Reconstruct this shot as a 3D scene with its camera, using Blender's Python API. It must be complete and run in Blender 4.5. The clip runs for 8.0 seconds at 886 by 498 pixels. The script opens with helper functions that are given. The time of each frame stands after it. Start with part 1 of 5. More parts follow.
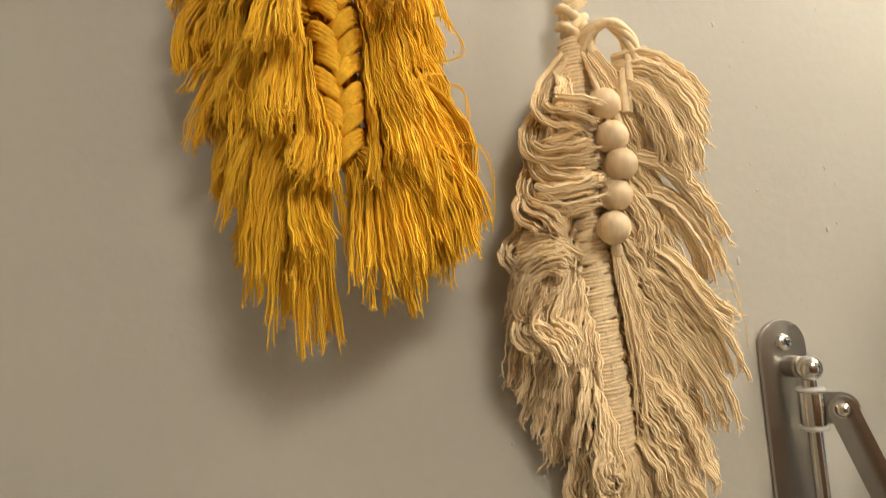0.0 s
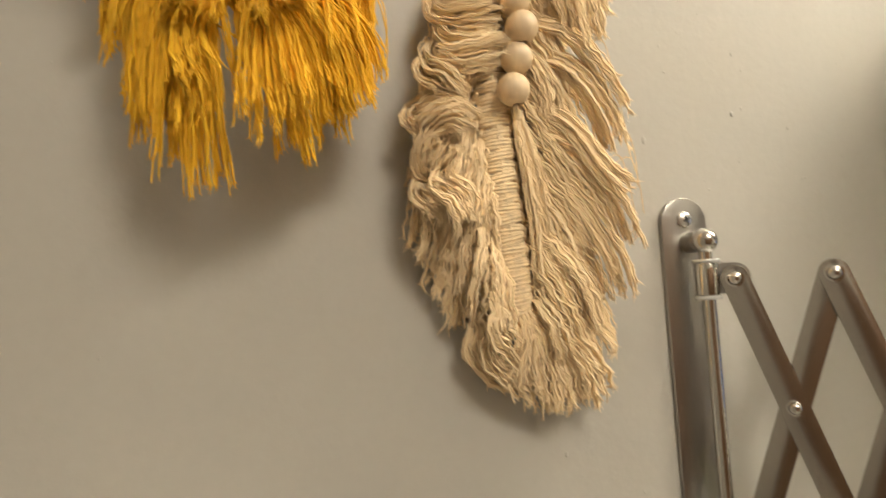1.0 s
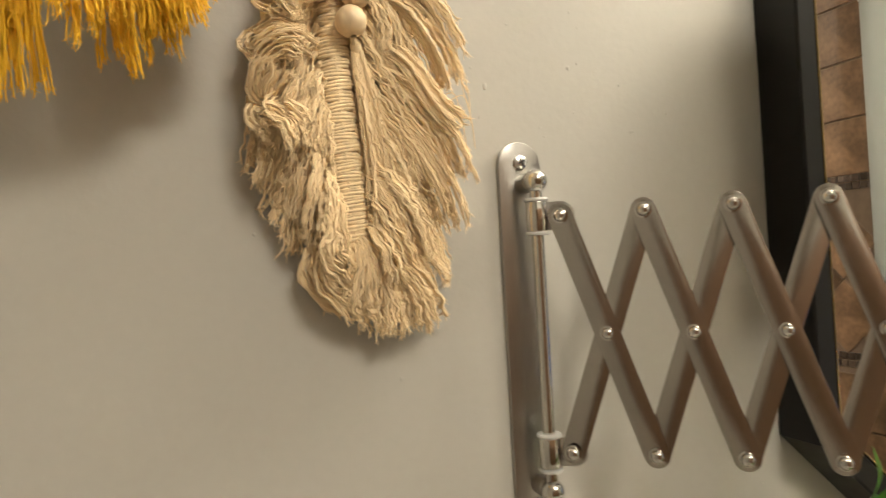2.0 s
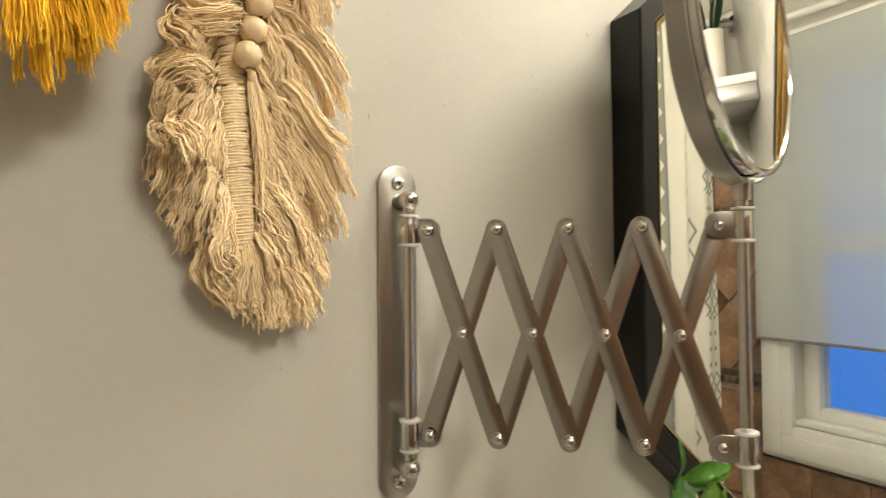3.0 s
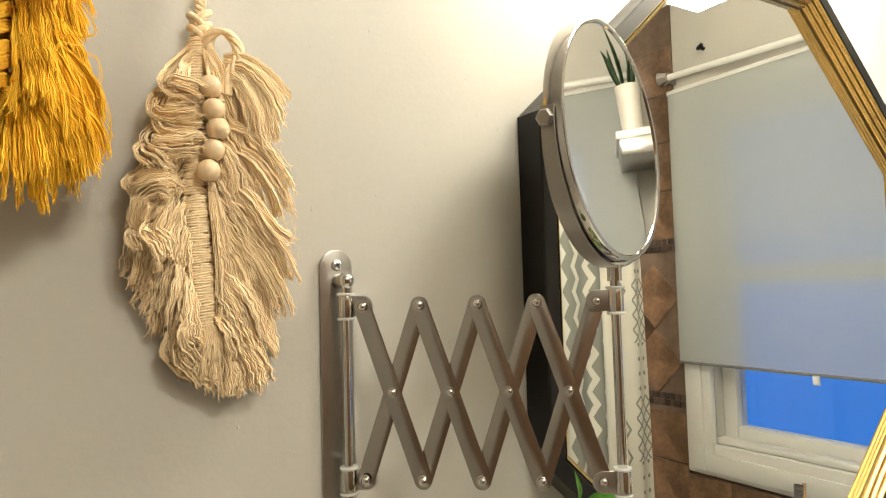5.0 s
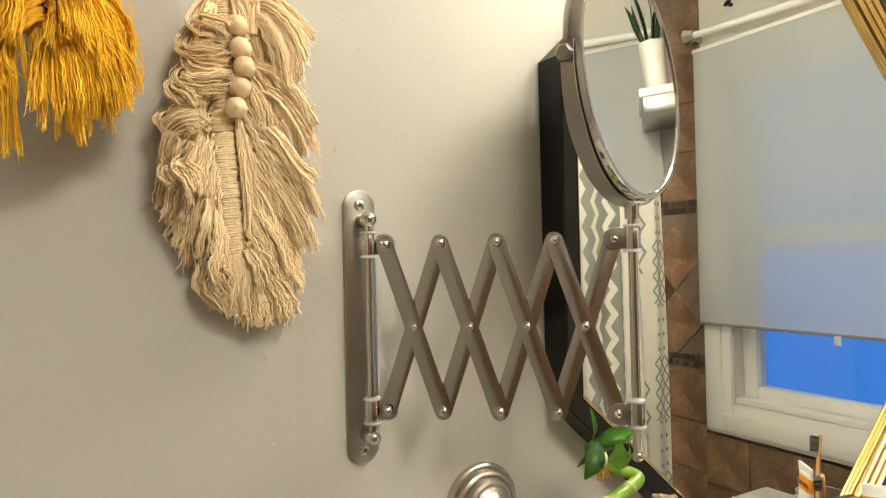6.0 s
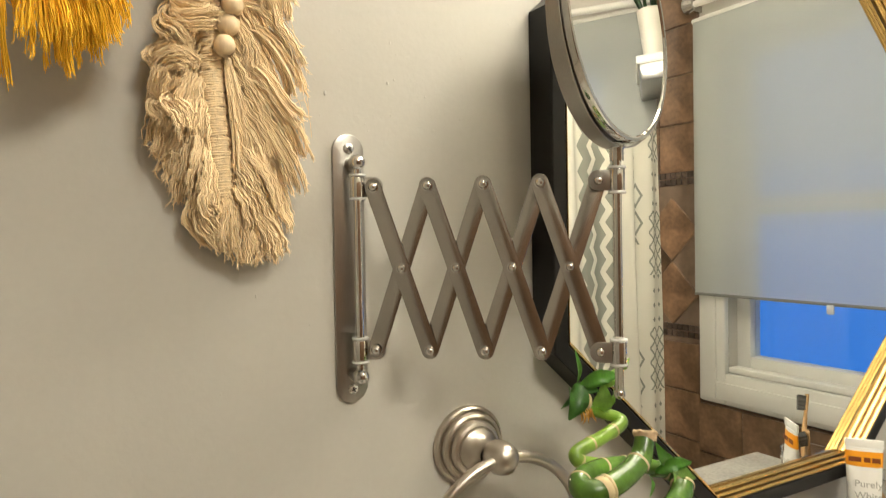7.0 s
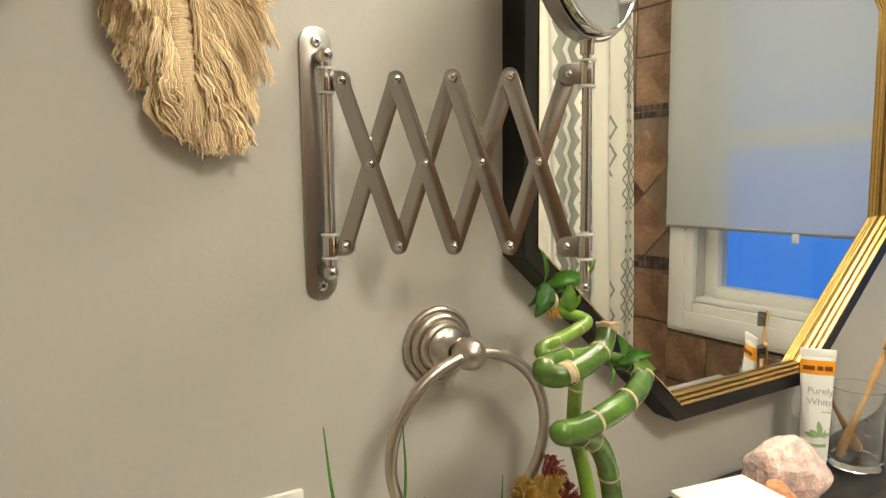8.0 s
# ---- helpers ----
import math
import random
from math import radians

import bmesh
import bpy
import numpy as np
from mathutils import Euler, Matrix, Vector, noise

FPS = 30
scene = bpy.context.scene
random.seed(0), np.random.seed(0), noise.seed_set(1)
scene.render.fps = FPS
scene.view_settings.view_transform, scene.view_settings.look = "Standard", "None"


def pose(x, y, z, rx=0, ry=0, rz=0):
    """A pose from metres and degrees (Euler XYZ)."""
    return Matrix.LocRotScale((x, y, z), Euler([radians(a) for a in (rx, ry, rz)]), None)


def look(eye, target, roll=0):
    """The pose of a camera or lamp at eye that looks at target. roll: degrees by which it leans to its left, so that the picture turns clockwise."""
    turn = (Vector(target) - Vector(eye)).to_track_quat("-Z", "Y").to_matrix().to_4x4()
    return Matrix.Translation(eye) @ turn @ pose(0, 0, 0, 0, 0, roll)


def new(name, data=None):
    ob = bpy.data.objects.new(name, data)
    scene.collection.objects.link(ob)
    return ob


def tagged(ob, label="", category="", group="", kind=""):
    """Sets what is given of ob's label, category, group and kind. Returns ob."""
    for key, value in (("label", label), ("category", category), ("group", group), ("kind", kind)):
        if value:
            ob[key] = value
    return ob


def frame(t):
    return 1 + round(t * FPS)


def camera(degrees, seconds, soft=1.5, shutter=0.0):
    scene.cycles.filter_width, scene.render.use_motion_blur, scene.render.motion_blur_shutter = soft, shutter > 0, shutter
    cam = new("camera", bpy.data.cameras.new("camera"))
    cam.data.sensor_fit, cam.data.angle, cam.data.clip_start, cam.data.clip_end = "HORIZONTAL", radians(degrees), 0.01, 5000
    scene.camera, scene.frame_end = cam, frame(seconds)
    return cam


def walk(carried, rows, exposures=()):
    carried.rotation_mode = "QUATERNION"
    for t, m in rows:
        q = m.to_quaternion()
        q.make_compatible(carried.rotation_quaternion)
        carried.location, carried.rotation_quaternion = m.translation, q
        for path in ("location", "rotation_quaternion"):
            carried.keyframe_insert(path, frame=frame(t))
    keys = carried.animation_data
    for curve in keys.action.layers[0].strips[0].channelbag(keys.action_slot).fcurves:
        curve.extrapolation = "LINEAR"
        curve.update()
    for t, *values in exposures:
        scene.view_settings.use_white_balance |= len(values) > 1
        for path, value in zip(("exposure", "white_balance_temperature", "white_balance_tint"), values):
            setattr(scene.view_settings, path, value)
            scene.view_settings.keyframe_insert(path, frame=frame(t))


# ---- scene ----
cam = camera(67.6, 8.0, soft=1.1, shutter=0.4)
PATH = [
    (0, (-0.024, -0.329, 1.486), (0.338, 1.631, 1.648), -4.6),
    (0.5, (-0.017, -0.329, 1.457), (0.386, 1.626, 1.581), -4.2),
    (1, (0.004, -0.334, 1.429), (0.453, 1.614, 1.507), -4.2),
    (1.5, (0.026, -0.343, 1.413), (0.59, 1.576, 1.433), -4.2),
    (2, (0.034, -0.357, 1.395), (0.741, 1.514, 1.424), -3.1),
    (2.2, (0.041, -0.368, 1.394), (0.779, 1.491, 1.408), -2.5),
    (3.5, (0.041, -0.456, 1.392), (1.044, 1.272, 1.476), -0.5),
    (4, (0.033, -0.48, 1.41), (1.085, 1.217, 1.519), -1.3),
    (4.2, (0.025, -0.491, 1.421), (1.084, 1.202, 1.535), -1.1),
    (5.3, (0.012, -0.518, 1.43), (1.045, 1.191, 1.544), -1.7),
    (5.5, (0.012, -0.523, 1.422), (1.032, 1.195, 1.515), -1.3),
    (6, (0.006, -0.521, 1.406), (0.993, 1.219, 1.426), -1.3),
    (6.5, (0.013, -0.527, 1.392), (0.973, 1.228, 1.397), -1.4),
    (7, (0.011, -0.533, 1.375), (0.995, 1.208, 1.334), -1.0),
    (7.5, (0.012, -0.539, 1.353), (1.028, 1.178, 1.225), -1.0),
    (8, (0.014, -0.539, 1.336), (1.052, 1.158, 1.124), -0.6),
]
walk(cam, [(t, look(eye, target, roll)) for t, eye, target, roll in PATH],
     exposures=((0.0, 0.00, 6480, 11), (0.5, 0.12, 6480, 11), (1.0, 0.12, 6460, 11), (2.0, 0.14, 6390, 10), (3.5, 0.32, 6300, 8), (5.3, 0.30, 6290, 8), (8.0, 0.32, 6320, 8)))

# ---- world, lamps ----
world = bpy.data.worlds.new("dusk")
scene.world = world
world.use_nodes = True
world.node_tree.nodes["Background"].inputs[0].default_value = (0.10, 0.22, 0.55, 1)
world.node_tree.nodes["Background"].inputs[1].default_value = 0.25
LAMP = 31.0   # radiance of the frosted vanity shades


# ---- materials ----
def material(name, rgb, rough=0.5, metal=0.0, **more):
    """A principled material; var: (scale, amount) blotches; grain: (scale, amount); bump: (scale, strength, metres); island: per-strand spread."""
    m = bpy.data.materials.new(name)
    m.use_nodes = True
    nt = m.node_tree
    b = nt.nodes["Principled BSDF"]
    b.inputs["Base Color"].default_value = (*rgb, 1)
    b.inputs["Roughness"].default_value = rough
    b.inputs["Metallic"].default_value = metal
    for key, value in more.get("put", {}).items():
        b.inputs[key].default_value = value
    link = nt.links.new
    tc = nt.nodes.new("ShaderNodeTexCoord")
    stretch = nt.nodes.new("ShaderNodeMapping")
    stretch.inputs["Scale"].default_value = more.get("stretch", (1, 1, 1))
    link(tc.outputs["Object"], stretch.inputs["Vector"])

    def tex(scale, detail=4.0):
        n = nt.nodes.new("ShaderNodeTexNoise")
        n.inputs["Scale"].default_value, n.inputs["Detail"].default_value = scale, detail
        link(stretch.outputs[0], n.inputs["Vector"])
        return n.outputs["Fac"]

    def scaled(source, low, high):
        n = nt.nodes.new("ShaderNodeMapRange")
        n.inputs["From Min"].default_value, n.inputs["From Max"].default_value = more.get("span", (0.3, 0.7))
        n.inputs["To Min"].default_value, n.inputs["To Max"].default_value = low, high
        link(source, n.inputs["Value"])
        return n.outputs[0]

    factors = []
    for key in ("var", "grain"):
        if key in more:
            s, a = more[key]
            factors.append(scaled(tex(s), 1 - a, 1 + a))
    if "island" in more:
        g = nt.nodes.new("ShaderNodeNewGeometry")
        n = nt.nodes.new("ShaderNodeMapRange")
        n.inputs["To Min"].default_value, n.inputs["To Max"].default_value = 1 - more["island"], 1 + more["island"]
        link(g.outputs["Random Per Island"], n.inputs["Value"])
        factors.append(n.outputs[0])
    if "object" in more:
        g = nt.nodes.new("ShaderNodeObjectInfo")
        n = nt.nodes.new("ShaderNodeMapRange")
        n.inputs["To Min"].default_value, n.inputs["To Max"].default_value = 1 - more["object"], 1 + more["object"]
        link(g.outputs["Random"], n.inputs["Value"])
        factors.append(n.outputs[0])
    if factors:
        total = factors[0]
        for f in factors[1:]:
            x = nt.nodes.new("ShaderNodeMath")
            x.operation = "MULTIPLY"
            link(total, x.inputs[0]), link(f, x.inputs[1])
            total = x.outputs[0]
        v = nt.nodes.new("ShaderNodeVectorMath")
        v.operation = "SCALE"
        v.inputs[0].default_value = rgb
        link(total, v.inputs["Scale"])
        link(v.outputs[0], b.inputs["Base Color"])
    if "rvar" in more:
        s, a = more["rvar"]
        link(scaled(tex(s), rough - a, rough + a), b.inputs["Roughness"])
    if "bump" in more:
        s, strength, dist = more["bump"]
        n = nt.nodes.new("ShaderNodeBump")
        n.inputs["Strength"].default_value, n.inputs["Distance"].default_value = strength, dist
        link(tex(s, 6.0), n.inputs["Height"])
        link(n.outputs[0], b.inputs["Normal"])
    return m


PAINT = material("wall_paint", (0.515, 0.494, 0.445), 0.42, var=(5, 0.03), grain=(160, 0.015), bump=(210, 0.18, 0.0009), rvar=(40, 0.07))
CEILING = material("ceiling_paint", (0.82, 0.80, 0.76), 0.8, var=(3, 0.04), bump=(120, 0.2, 0.001))
FLOOR = material("floor_tile", (0.50, 0.45, 0.38), 0.4, var=(4, 0.2), bump=(60, 0.1, 0.001))
COTTON = material("cream_cotton", (0.99, 0.785, 0.495), 0.85, island=0.10, var=(60, 0.03), put={"Sheen Weight": 0.5, "Sheen Tint": (1.0, 0.85, 0.65, 1)})
ROPE = material("cream_rope", (0.92, 0.735, 0.475), 0.85, var=(300, 0.12), grain=(2400, 0.12), bump=(1600, 0.5, 0.0006))
MUSTARD = material("yellow_cotton", (0.98, 0.57, 0.025), 0.85, island=0.18, var=(50, 0.08), put={"Sheen Weight": 0.35, "Sheen Tint": (1.0, 0.8, 0.3, 1)})
BRAID = material("yellow_rope", (0.95, 0.53, 0.030), 0.85, var=(300, 0.12), grain=(2400, 0.14), bump=(1600, 0.5, 0.0006))
BEAD = material("pale_wood", (0.78, 0.60, 0.38), 0.45, stretch=(1, 1, 0.15), var=(90, 0.08), grain=(700, 0.06), bump=(600, 0.08, 0.0004))
STEEL = material("brushed_steel", (0.41, 0.39, 0.36), 0.32, 1.0, stretch=(1, 1, 0.05), grain=(1500, 0.05), rvar=(1200, 0.03))
LINK = material("brushed_strip_steel", (0.45, 0.42, 0.385), 0.21, 1.0, var=(9, 0.03), grain=(900, 0.04))
CHROME = material("polished_steel", (0.60, 0.58, 0.55), 0.09, 1.0, rvar=(60, 0.05))
NICKEL = material("brushed_nickel", (0.52, 0.47, 0.41), 0.34, 1.0, var=(20, 0.04), rvar=(30, 0.03))
NYLON = material("clear_nylon", (0.85, 0.85, 0.82), 0.25, put={"Transmission Weight": 0.4})
SCREW = material("zinc_screw", (0.70, 0.70, 0.68), 0.28, 1.0, rvar=(500, 0.1))
SLOT_SHADE = material("screw_slot_shade", (0.05, 0.05, 0.05), 0.6)
BLACK = material("black_lacquer", (0.008, 0.0075, 0.007), 0.36, var=(12, 0.25), rvar=(30, 0.05), put={"Specular IOR Level": 0.3})
GOLD_DARK = material("dark_gold", (0.26, 0.16, 0.05), 0.35, 1.0, var=(25, 0.1))
GOLD = material("gold_leaf", (0.68, 0.455, 0.155), 0.25, 1.0, var=(15, 0.06))
MIRROR = material("silvered_glass", (0.90, 0.91, 0.90), 0.004, 1.0)
SHELF = material("black_shelf", (0.018, 0.016, 0.015), 0.35, var=(15, 0.25), rvar=(30, 0.1), bump=(200, 0.06, 0.0005))
COUNTER = material("counter_stone", (0.55, 0.52, 0.47), 0.25, var=(12, 0.12), grain=(140, 0.12))
CABINET = material("cabinet_paint", (0.62, 0.60, 0.56), 0.4, var=(4, 0.04), bump=(100, 0.05, 0.0005))
WHITE = material("white_gloss_paint", (0.74, 0.73, 0.69), 0.35, var=(6, 0.04), bump=(40, 0.08, 0.0008))
# the shadow line at the blind's hem is put into this grey
HEM_SHADE = material("blind_hem_shade", (0.20, 0.20, 0.185), 0.5, var=(20, 0.1))
PLASTIC = material("white_plastic", (0.80, 0.78, 0.72), 0.35, var=(10, 0.03))
CARD = material("white_card", (0.84, 0.82, 0.78), 0.7, var=(20, 0.03), bump=(300, 0.06, 0.0004))
STALK = material("bamboo_stalk", (0.080, 0.168, 0.020), 0.27, var=(34, 0.46), grain=(300, 0.12), bump=(140, 0.12, 0.0008), put={"Subsurface Weight": 0.08, "Subsurface Radius": (0.002, 0.004, 0.001)})
STALK_PALE = material("young_bamboo_stalk", (0.16, 0.275, 0.03), 0.33, var=(28, 0.36), grain=(300, 0.10), bump=(140, 0.12, 0.0008))
NODE = material("bamboo_node", (0.50, 0.40, 0.22), 0.7, var=(120, 0.25), bump=(400, 0.3, 0.0006))
CUT = material("bamboo_cut_end", (0.42, 0.30, 0.18), 0.8, var=(200, 0.3), bump=(500, 0.4, 0.0006))
LEAF = material("green_leaf", (0.11, 0.30, 0.038), 0.33, stretch=(1, 1, 0.3), var=(80, 0.28), grain=(600, 0.10), bump=(500, 0.12, 0.0004), put={"Subsurface Weight": 0.05})
LEAF_YOUNG = material("young_leaf", (0.29, 0.47, 0.11), 0.4, var=(90, 0.25), grain=(600, 0.10), bump=(500, 0.12, 0.0004))
LEAF_DARK = material("dark_green_leaf", (0.060, 0.175, 0.028), 0.28, stretch=(1, 1, 0.3), var=(80, 0.3), grain=(600, 0.12), bump=(500, 0.12, 0.0004))
LEAF_DRY = material("dry_leaf", (0.48, 0.27, 0.05), 0.8, var=(120, 0.35))
SNAKE = material("snake_plant_leaf", (0.030, 0.075, 0.022), 0.4, var=(60, 0.5), grain=(300, 0.2))
GRASS = material("grass_blade", (0.07, 0.22, 0.03), 0.45, var=(60, 0.25))
POT = material("glazed_pot", (0.70, 0.66, 0.58), 0.3, var=(15, 0.06))
SOIL = material("soil", (0.05, 0.035, 0.025), 0.95, var=(100, 0.4), bump=(200, 0.8, 0.004))
TUBE = material("tube_laminate", (0.80, 0.80, 0.77), 0.33, var=(25, 0.03))
ORANGE = material("orange_print", (0.80, 0.33, 0.015), 0.35, var=(40, 0.05))
BROWN_PRINT = material("brown_print", (0.20, 0.05, 0.01), 0.4)
GREY_PRINT = material("grey_print", (0.36, 0.36, 0.34), 0.4)
GREEN_PRINT = material("green_print", (0.28, 0.42, 0.20), 0.4)
RED_PRINT = material("red_print", (0.60, 0.05, 0.03), 0.4)
QUARTZ = material("rose_quartz", (0.78, 0.59, 0.53), 0.22, var=(55, 0.24), grain=(260, 0.16), bump=(120, 0.9, 0.003), put={"Subsurface Weight": 0.35, "Subsurface Radius": (0.02, 0.01, 0.008), "Subsurface Scale": 0.5})
SALT = material("orange_crystal", (0.74, 0.33, 0.16), 0.32, var=(45, 0.25), bump=(140, 0.6, 0.002), put={"Subsurface Weight": 0.4, "Subsurface Radius": (0.02, 0.008, 0.004), "Subsurface Scale": 0.5})
GLASS = material("clear_glass", (0.97, 0.98, 0.98), 0.02, put={"Transmission Weight": 1.0, "IOR": 1.45})
BAMBOO_WOOD = material("bamboo_wood", (0.50, 0.30, 0.13), 0.55, stretch=(1, 1, 0.2), var=(80, 0.15), grain=(500, 0.08))
BRISTLE = material("dark_bristle", (0.12, 0.11, 0.10), 0.8, island=0.4)
TOWEL = material("mustard_towel", (0.56, 0.34, 0.05), 0.95, var=(60, 0.12), grain=(900, 0.15), bump=(900, 0.6, 0.0012), put={"Sheen Weight": 0.3})
FRINGE = material("red_fringe", (0.30, 0.045, 0.035), 0.9, island=0.25, put={"Sheen Weight": 0.3})
TILE = material("brown_slate_tile", (0.165, 0.096, 0.053), 0.42, var=(9, 0.45), grain=(70, 0.18), object=0.28, bump=(60, 0.25, 0.002))
GROUT = material("brown_grout", (0.16, 0.11, 0.075), 0.9, var=(30, 0.15))
MOSAIC = material("dark_mosaic", (0.075, 0.050, 0.036), 0.35, object=0.55, grain=(200, 0.2))
BACKING = material("mirror_back_metal", (0.45, 0.44, 0.42), 0.3, 1.0)


def glowing(name, rgb, strength):
    m = bpy.data.materials.new(name)
    m.use_nodes = True
    b = m.node_tree.nodes["Principled BSDF"]
    b.inputs["Base Color"].default_value = (*rgb, 1)
    b.inputs["Emission Color"].default_value = (*rgb, 1)
    b.inputs["Emission Strength"].default_value = strength
    return m


FROSTED = glowing("lit_frosted_glass", (0.97, 0.88, 0.71), LAMP)
# glow of the unseen ceiling fill, added for brightness
FILL_GLOW = glowing("ceiling_fill_glow", (0.96, 0.885, 0.735), 28.0)


def blind_cloth():
    m = bpy.data.materials.new("blind_cloth")
    m.use_nodes = True
    nt = m.node_tree
    out = nt.nodes["Material Output"]
    nt.nodes.remove(nt.nodes["Principled BSDF"])
    d, t, c = (nt.nodes.new("ShaderNodeBsdf" + k) for k in ("Diffuse", "Translucent", "Transparent"))
    d.inputs[0].default_value = t.inputs[0].default_value = (0.54, 0.565, 0.55, 1)
    a, b = nt.nodes.new("ShaderNodeMixShader"), nt.nodes.new("ShaderNodeMixShader")
    a.inputs[0].default_value, b.inputs[0].default_value = 0.25, 0.30
    nt.links.new(d.outputs[0], a.inputs[1]), nt.links.new(t.outputs[0], a.inputs[2])
    nt.links.new(a.outputs[0], b.inputs[1]), nt.links.new(c.outputs[0], b.inputs[2])
    nt.links.new(b.outputs[0], out.inputs[0])
    return m


def curtain_cloth():
    """Off-white cloth with printed grey zigzags, a dashed line and a column of small diamonds."""
    m = bpy.data.materials.new("printed_curtain")
    m.use_nodes = True
    nt = m.node_tree
    b = nt.nodes["Principled BSDF"]
    b.inputs["Roughness"].default_value = 0.9
    tc, sep = nt.nodes.new("ShaderNodeTexCoord"), nt.nodes.new("ShaderNodeSeparateXYZ")
    nt.links.new(tc.outputs["UV"], sep.inputs[0])
    u, z = sep.outputs[0], sep.outputs[1]

    def op(kind, a, b2=None):
        n = nt.nodes.new("ShaderNodeMath")
        n.operation = kind
        for i, v in enumerate((a, b2)):
            if v is None:
                continue
            if isinstance(v, (int, float)):
                n.inputs[i].default_value = v
            else:
                nt.links.new(v, n.inputs[i])
        return n.outputs[0]

    def inside(v, low, high):
        return op("MULTIPLY", op("GREATER_THAN", v, low), op("LESS_THAN", v, high))

    tri = op("ABSOLUTE", op("SUBTRACT", op("FRACT", op("DIVIDE", z, 0.074)), 0.5))
    shifted = op("ADD", u, op("MULTIPLY", tri, 0.038))
    zig = op("MULTIPLY", inside(shifted, 0.080, 0.222), op("LESS_THAN", op("FRACT", op("DIVIDE", op("SUBTRACT", shifted, 0.080), 0.0474)), 0.64))
    dash = op("MULTIPLY", inside(u, 0.262, 0.275), op("LESS_THAN", op("FRACT", op("DIVIDE", op("ADD", z, u), 0.05)), 0.45))
    px = op("ABSOLUTE", op("SUBTRACT", op("FRACT", op("DIVIDE", op("SUBTRACT", u, 0.325), 0.030)), 0.5))
    pz = op("ABSOLUTE", op("SUBTRACT", op("FRACT", op("DIVIDE", z, 0.045)), 0.5))
    ring = op("LESS_THAN", op("ABSOLUTE", op("SUBTRACT", op("ADD", px, pz), 0.5)), 0.10)
    gate = op("GREATER_THAN", op("FRACT", op("DIVIDE", z, 0.36)), 0.45)
    dots = op("MULTIPLY", op("LESS_THAN", op("ADD", px, pz), 0.2), op("SUBTRACT", 1.0, gate))
    lattice = op("MULTIPLY", inside(u, 0.325, 0.385), op("MAXIMUM", op("MULTIPLY", ring, gate), dots))
    big = op("MULTIPLY", inside(u, 0.283, 0.315), op("LESS_THAN", op("ABSOLUTE", op("SUBTRACT", op("ADD", op("ABSOLUTE", op("DIVIDE", op("SUBTRACT", u, 0.299), 0.016)), op("MULTIPLY", op("ABSOLUTE", op("SUBTRACT", op("FRACT", op("DIVIDE", z, 0.085)), 0.5)), 2.0)), 0.8)), 0.16))
    big = op("MULTIPLY", big, op("GREATER_THAN", op("FRACT", op("DIVIDE", z, 0.51)), 0.62))
    ink = op("MINIMUM", op("ADD", op("ADD", zig, dash), op("ADD", lattice, big)), 1.0)
    mix = nt.nodes.new("ShaderNodeMix")
    mix.data_type = "RGBA"
    mix.inputs[6].default_value, mix.inputs[7].default_value = (0.72, 0.69, 0.60, 1), (0.27, 0.275, 0.235, 1)
    nt.links.new(ink, mix.inputs[0])
    nt.links.new(mix.outputs[2], b.inputs["Base Color"])
    return m


def evening_view():
    """The view outside at dusk: strong blue low down, dull grey above."""
    m = glowing("evening_view", (0.052, 0.225, 0.68), 0.72)
    nt = m.node_tree
    tc, sep, ramp = nt.nodes.new("ShaderNodeTexCoord"), nt.nodes.new("ShaderNodeSeparateXYZ"), nt.nodes.new("ShaderNodeMapRange")
    mix = nt.nodes.new("ShaderNodeMix")
    mix.data_type = "RGBA"
    mix.inputs[6].default_value, mix.inputs[7].default_value = (0.052, 0.225, 0.68, 1), (0.24, 0.27, 0.29, 1)
    ramp.inputs["From Min"].default_value, ramp.inputs["From Max"].default_value = 1.35, 1.75
    nt.links.new(tc.outputs["Object"], sep.inputs[0]), nt.links.new(sep.outputs[2], ramp.inputs["Value"])
    nt.links.new(ramp.outputs[0], mix.inputs[0])
    nt.links.new(mix.outputs[2], nt.nodes["Principled BSDF"].inputs["Emission Color"])
    return m


EVENING = evening_view()
BLIND, CURTAIN = blind_cloth(), curtain_cloth()

# ---- building helpers ----
ORIGIN = {}


def thing(name, at, label, category, group="", kind=""):
    ob = new(name)
    ob.empty_display_size = 0.02
    ob.location = at
    ORIGIN[ob.name] = Vector(at)
    return tagged(ob, label, category, group, kind)


def part(name, bm, mat, parent=None, label="", smooth=35):
    """Links a bmesh in world metres as one mesh object, under parent where there is one."""
    at = ORIGIN.get(parent.name, Vector()) if parent else Vector()
    for v in bm.verts:
        v.co -= at
    if smooth:
        bm.normal_update()
        for f in bm.faces:
            f.smooth = True
        for e in bm.edges:
            e.smooth = not (len(e.link_faces) == 2 and e.calc_face_angle(0.0) > radians(smooth))
    me = bpy.data.meshes.new(name)
    bm.to_mesh(me)
    bm.free()
    me.materials.append(mat)
    ob = new(name, me)
    if parent:
        ob.parent = parent
        ORIGIN[ob.name] = at
    return tagged(ob, label) if label else ob


def box(x0, x1, y0, y1, z0, z1, bevel=0.0, bm=None, segments=2):
    b = bmesh.new()
    bmesh.ops.create_cube(b, size=1, matrix=Matrix.Translation(((x0 + x1) / 2, (y0 + y1) / 2, (z0 + z1) / 2)) @ Matrix.Diagonal((x1 - x0, y1 - y0, z1 - z0, 1)))
    if bevel:
        bmesh.ops.bevel(b, geom=b.edges[:], offset=bevel, segments=segments, profile=0.5, affect="EDGES")
    return merge(bm, b)


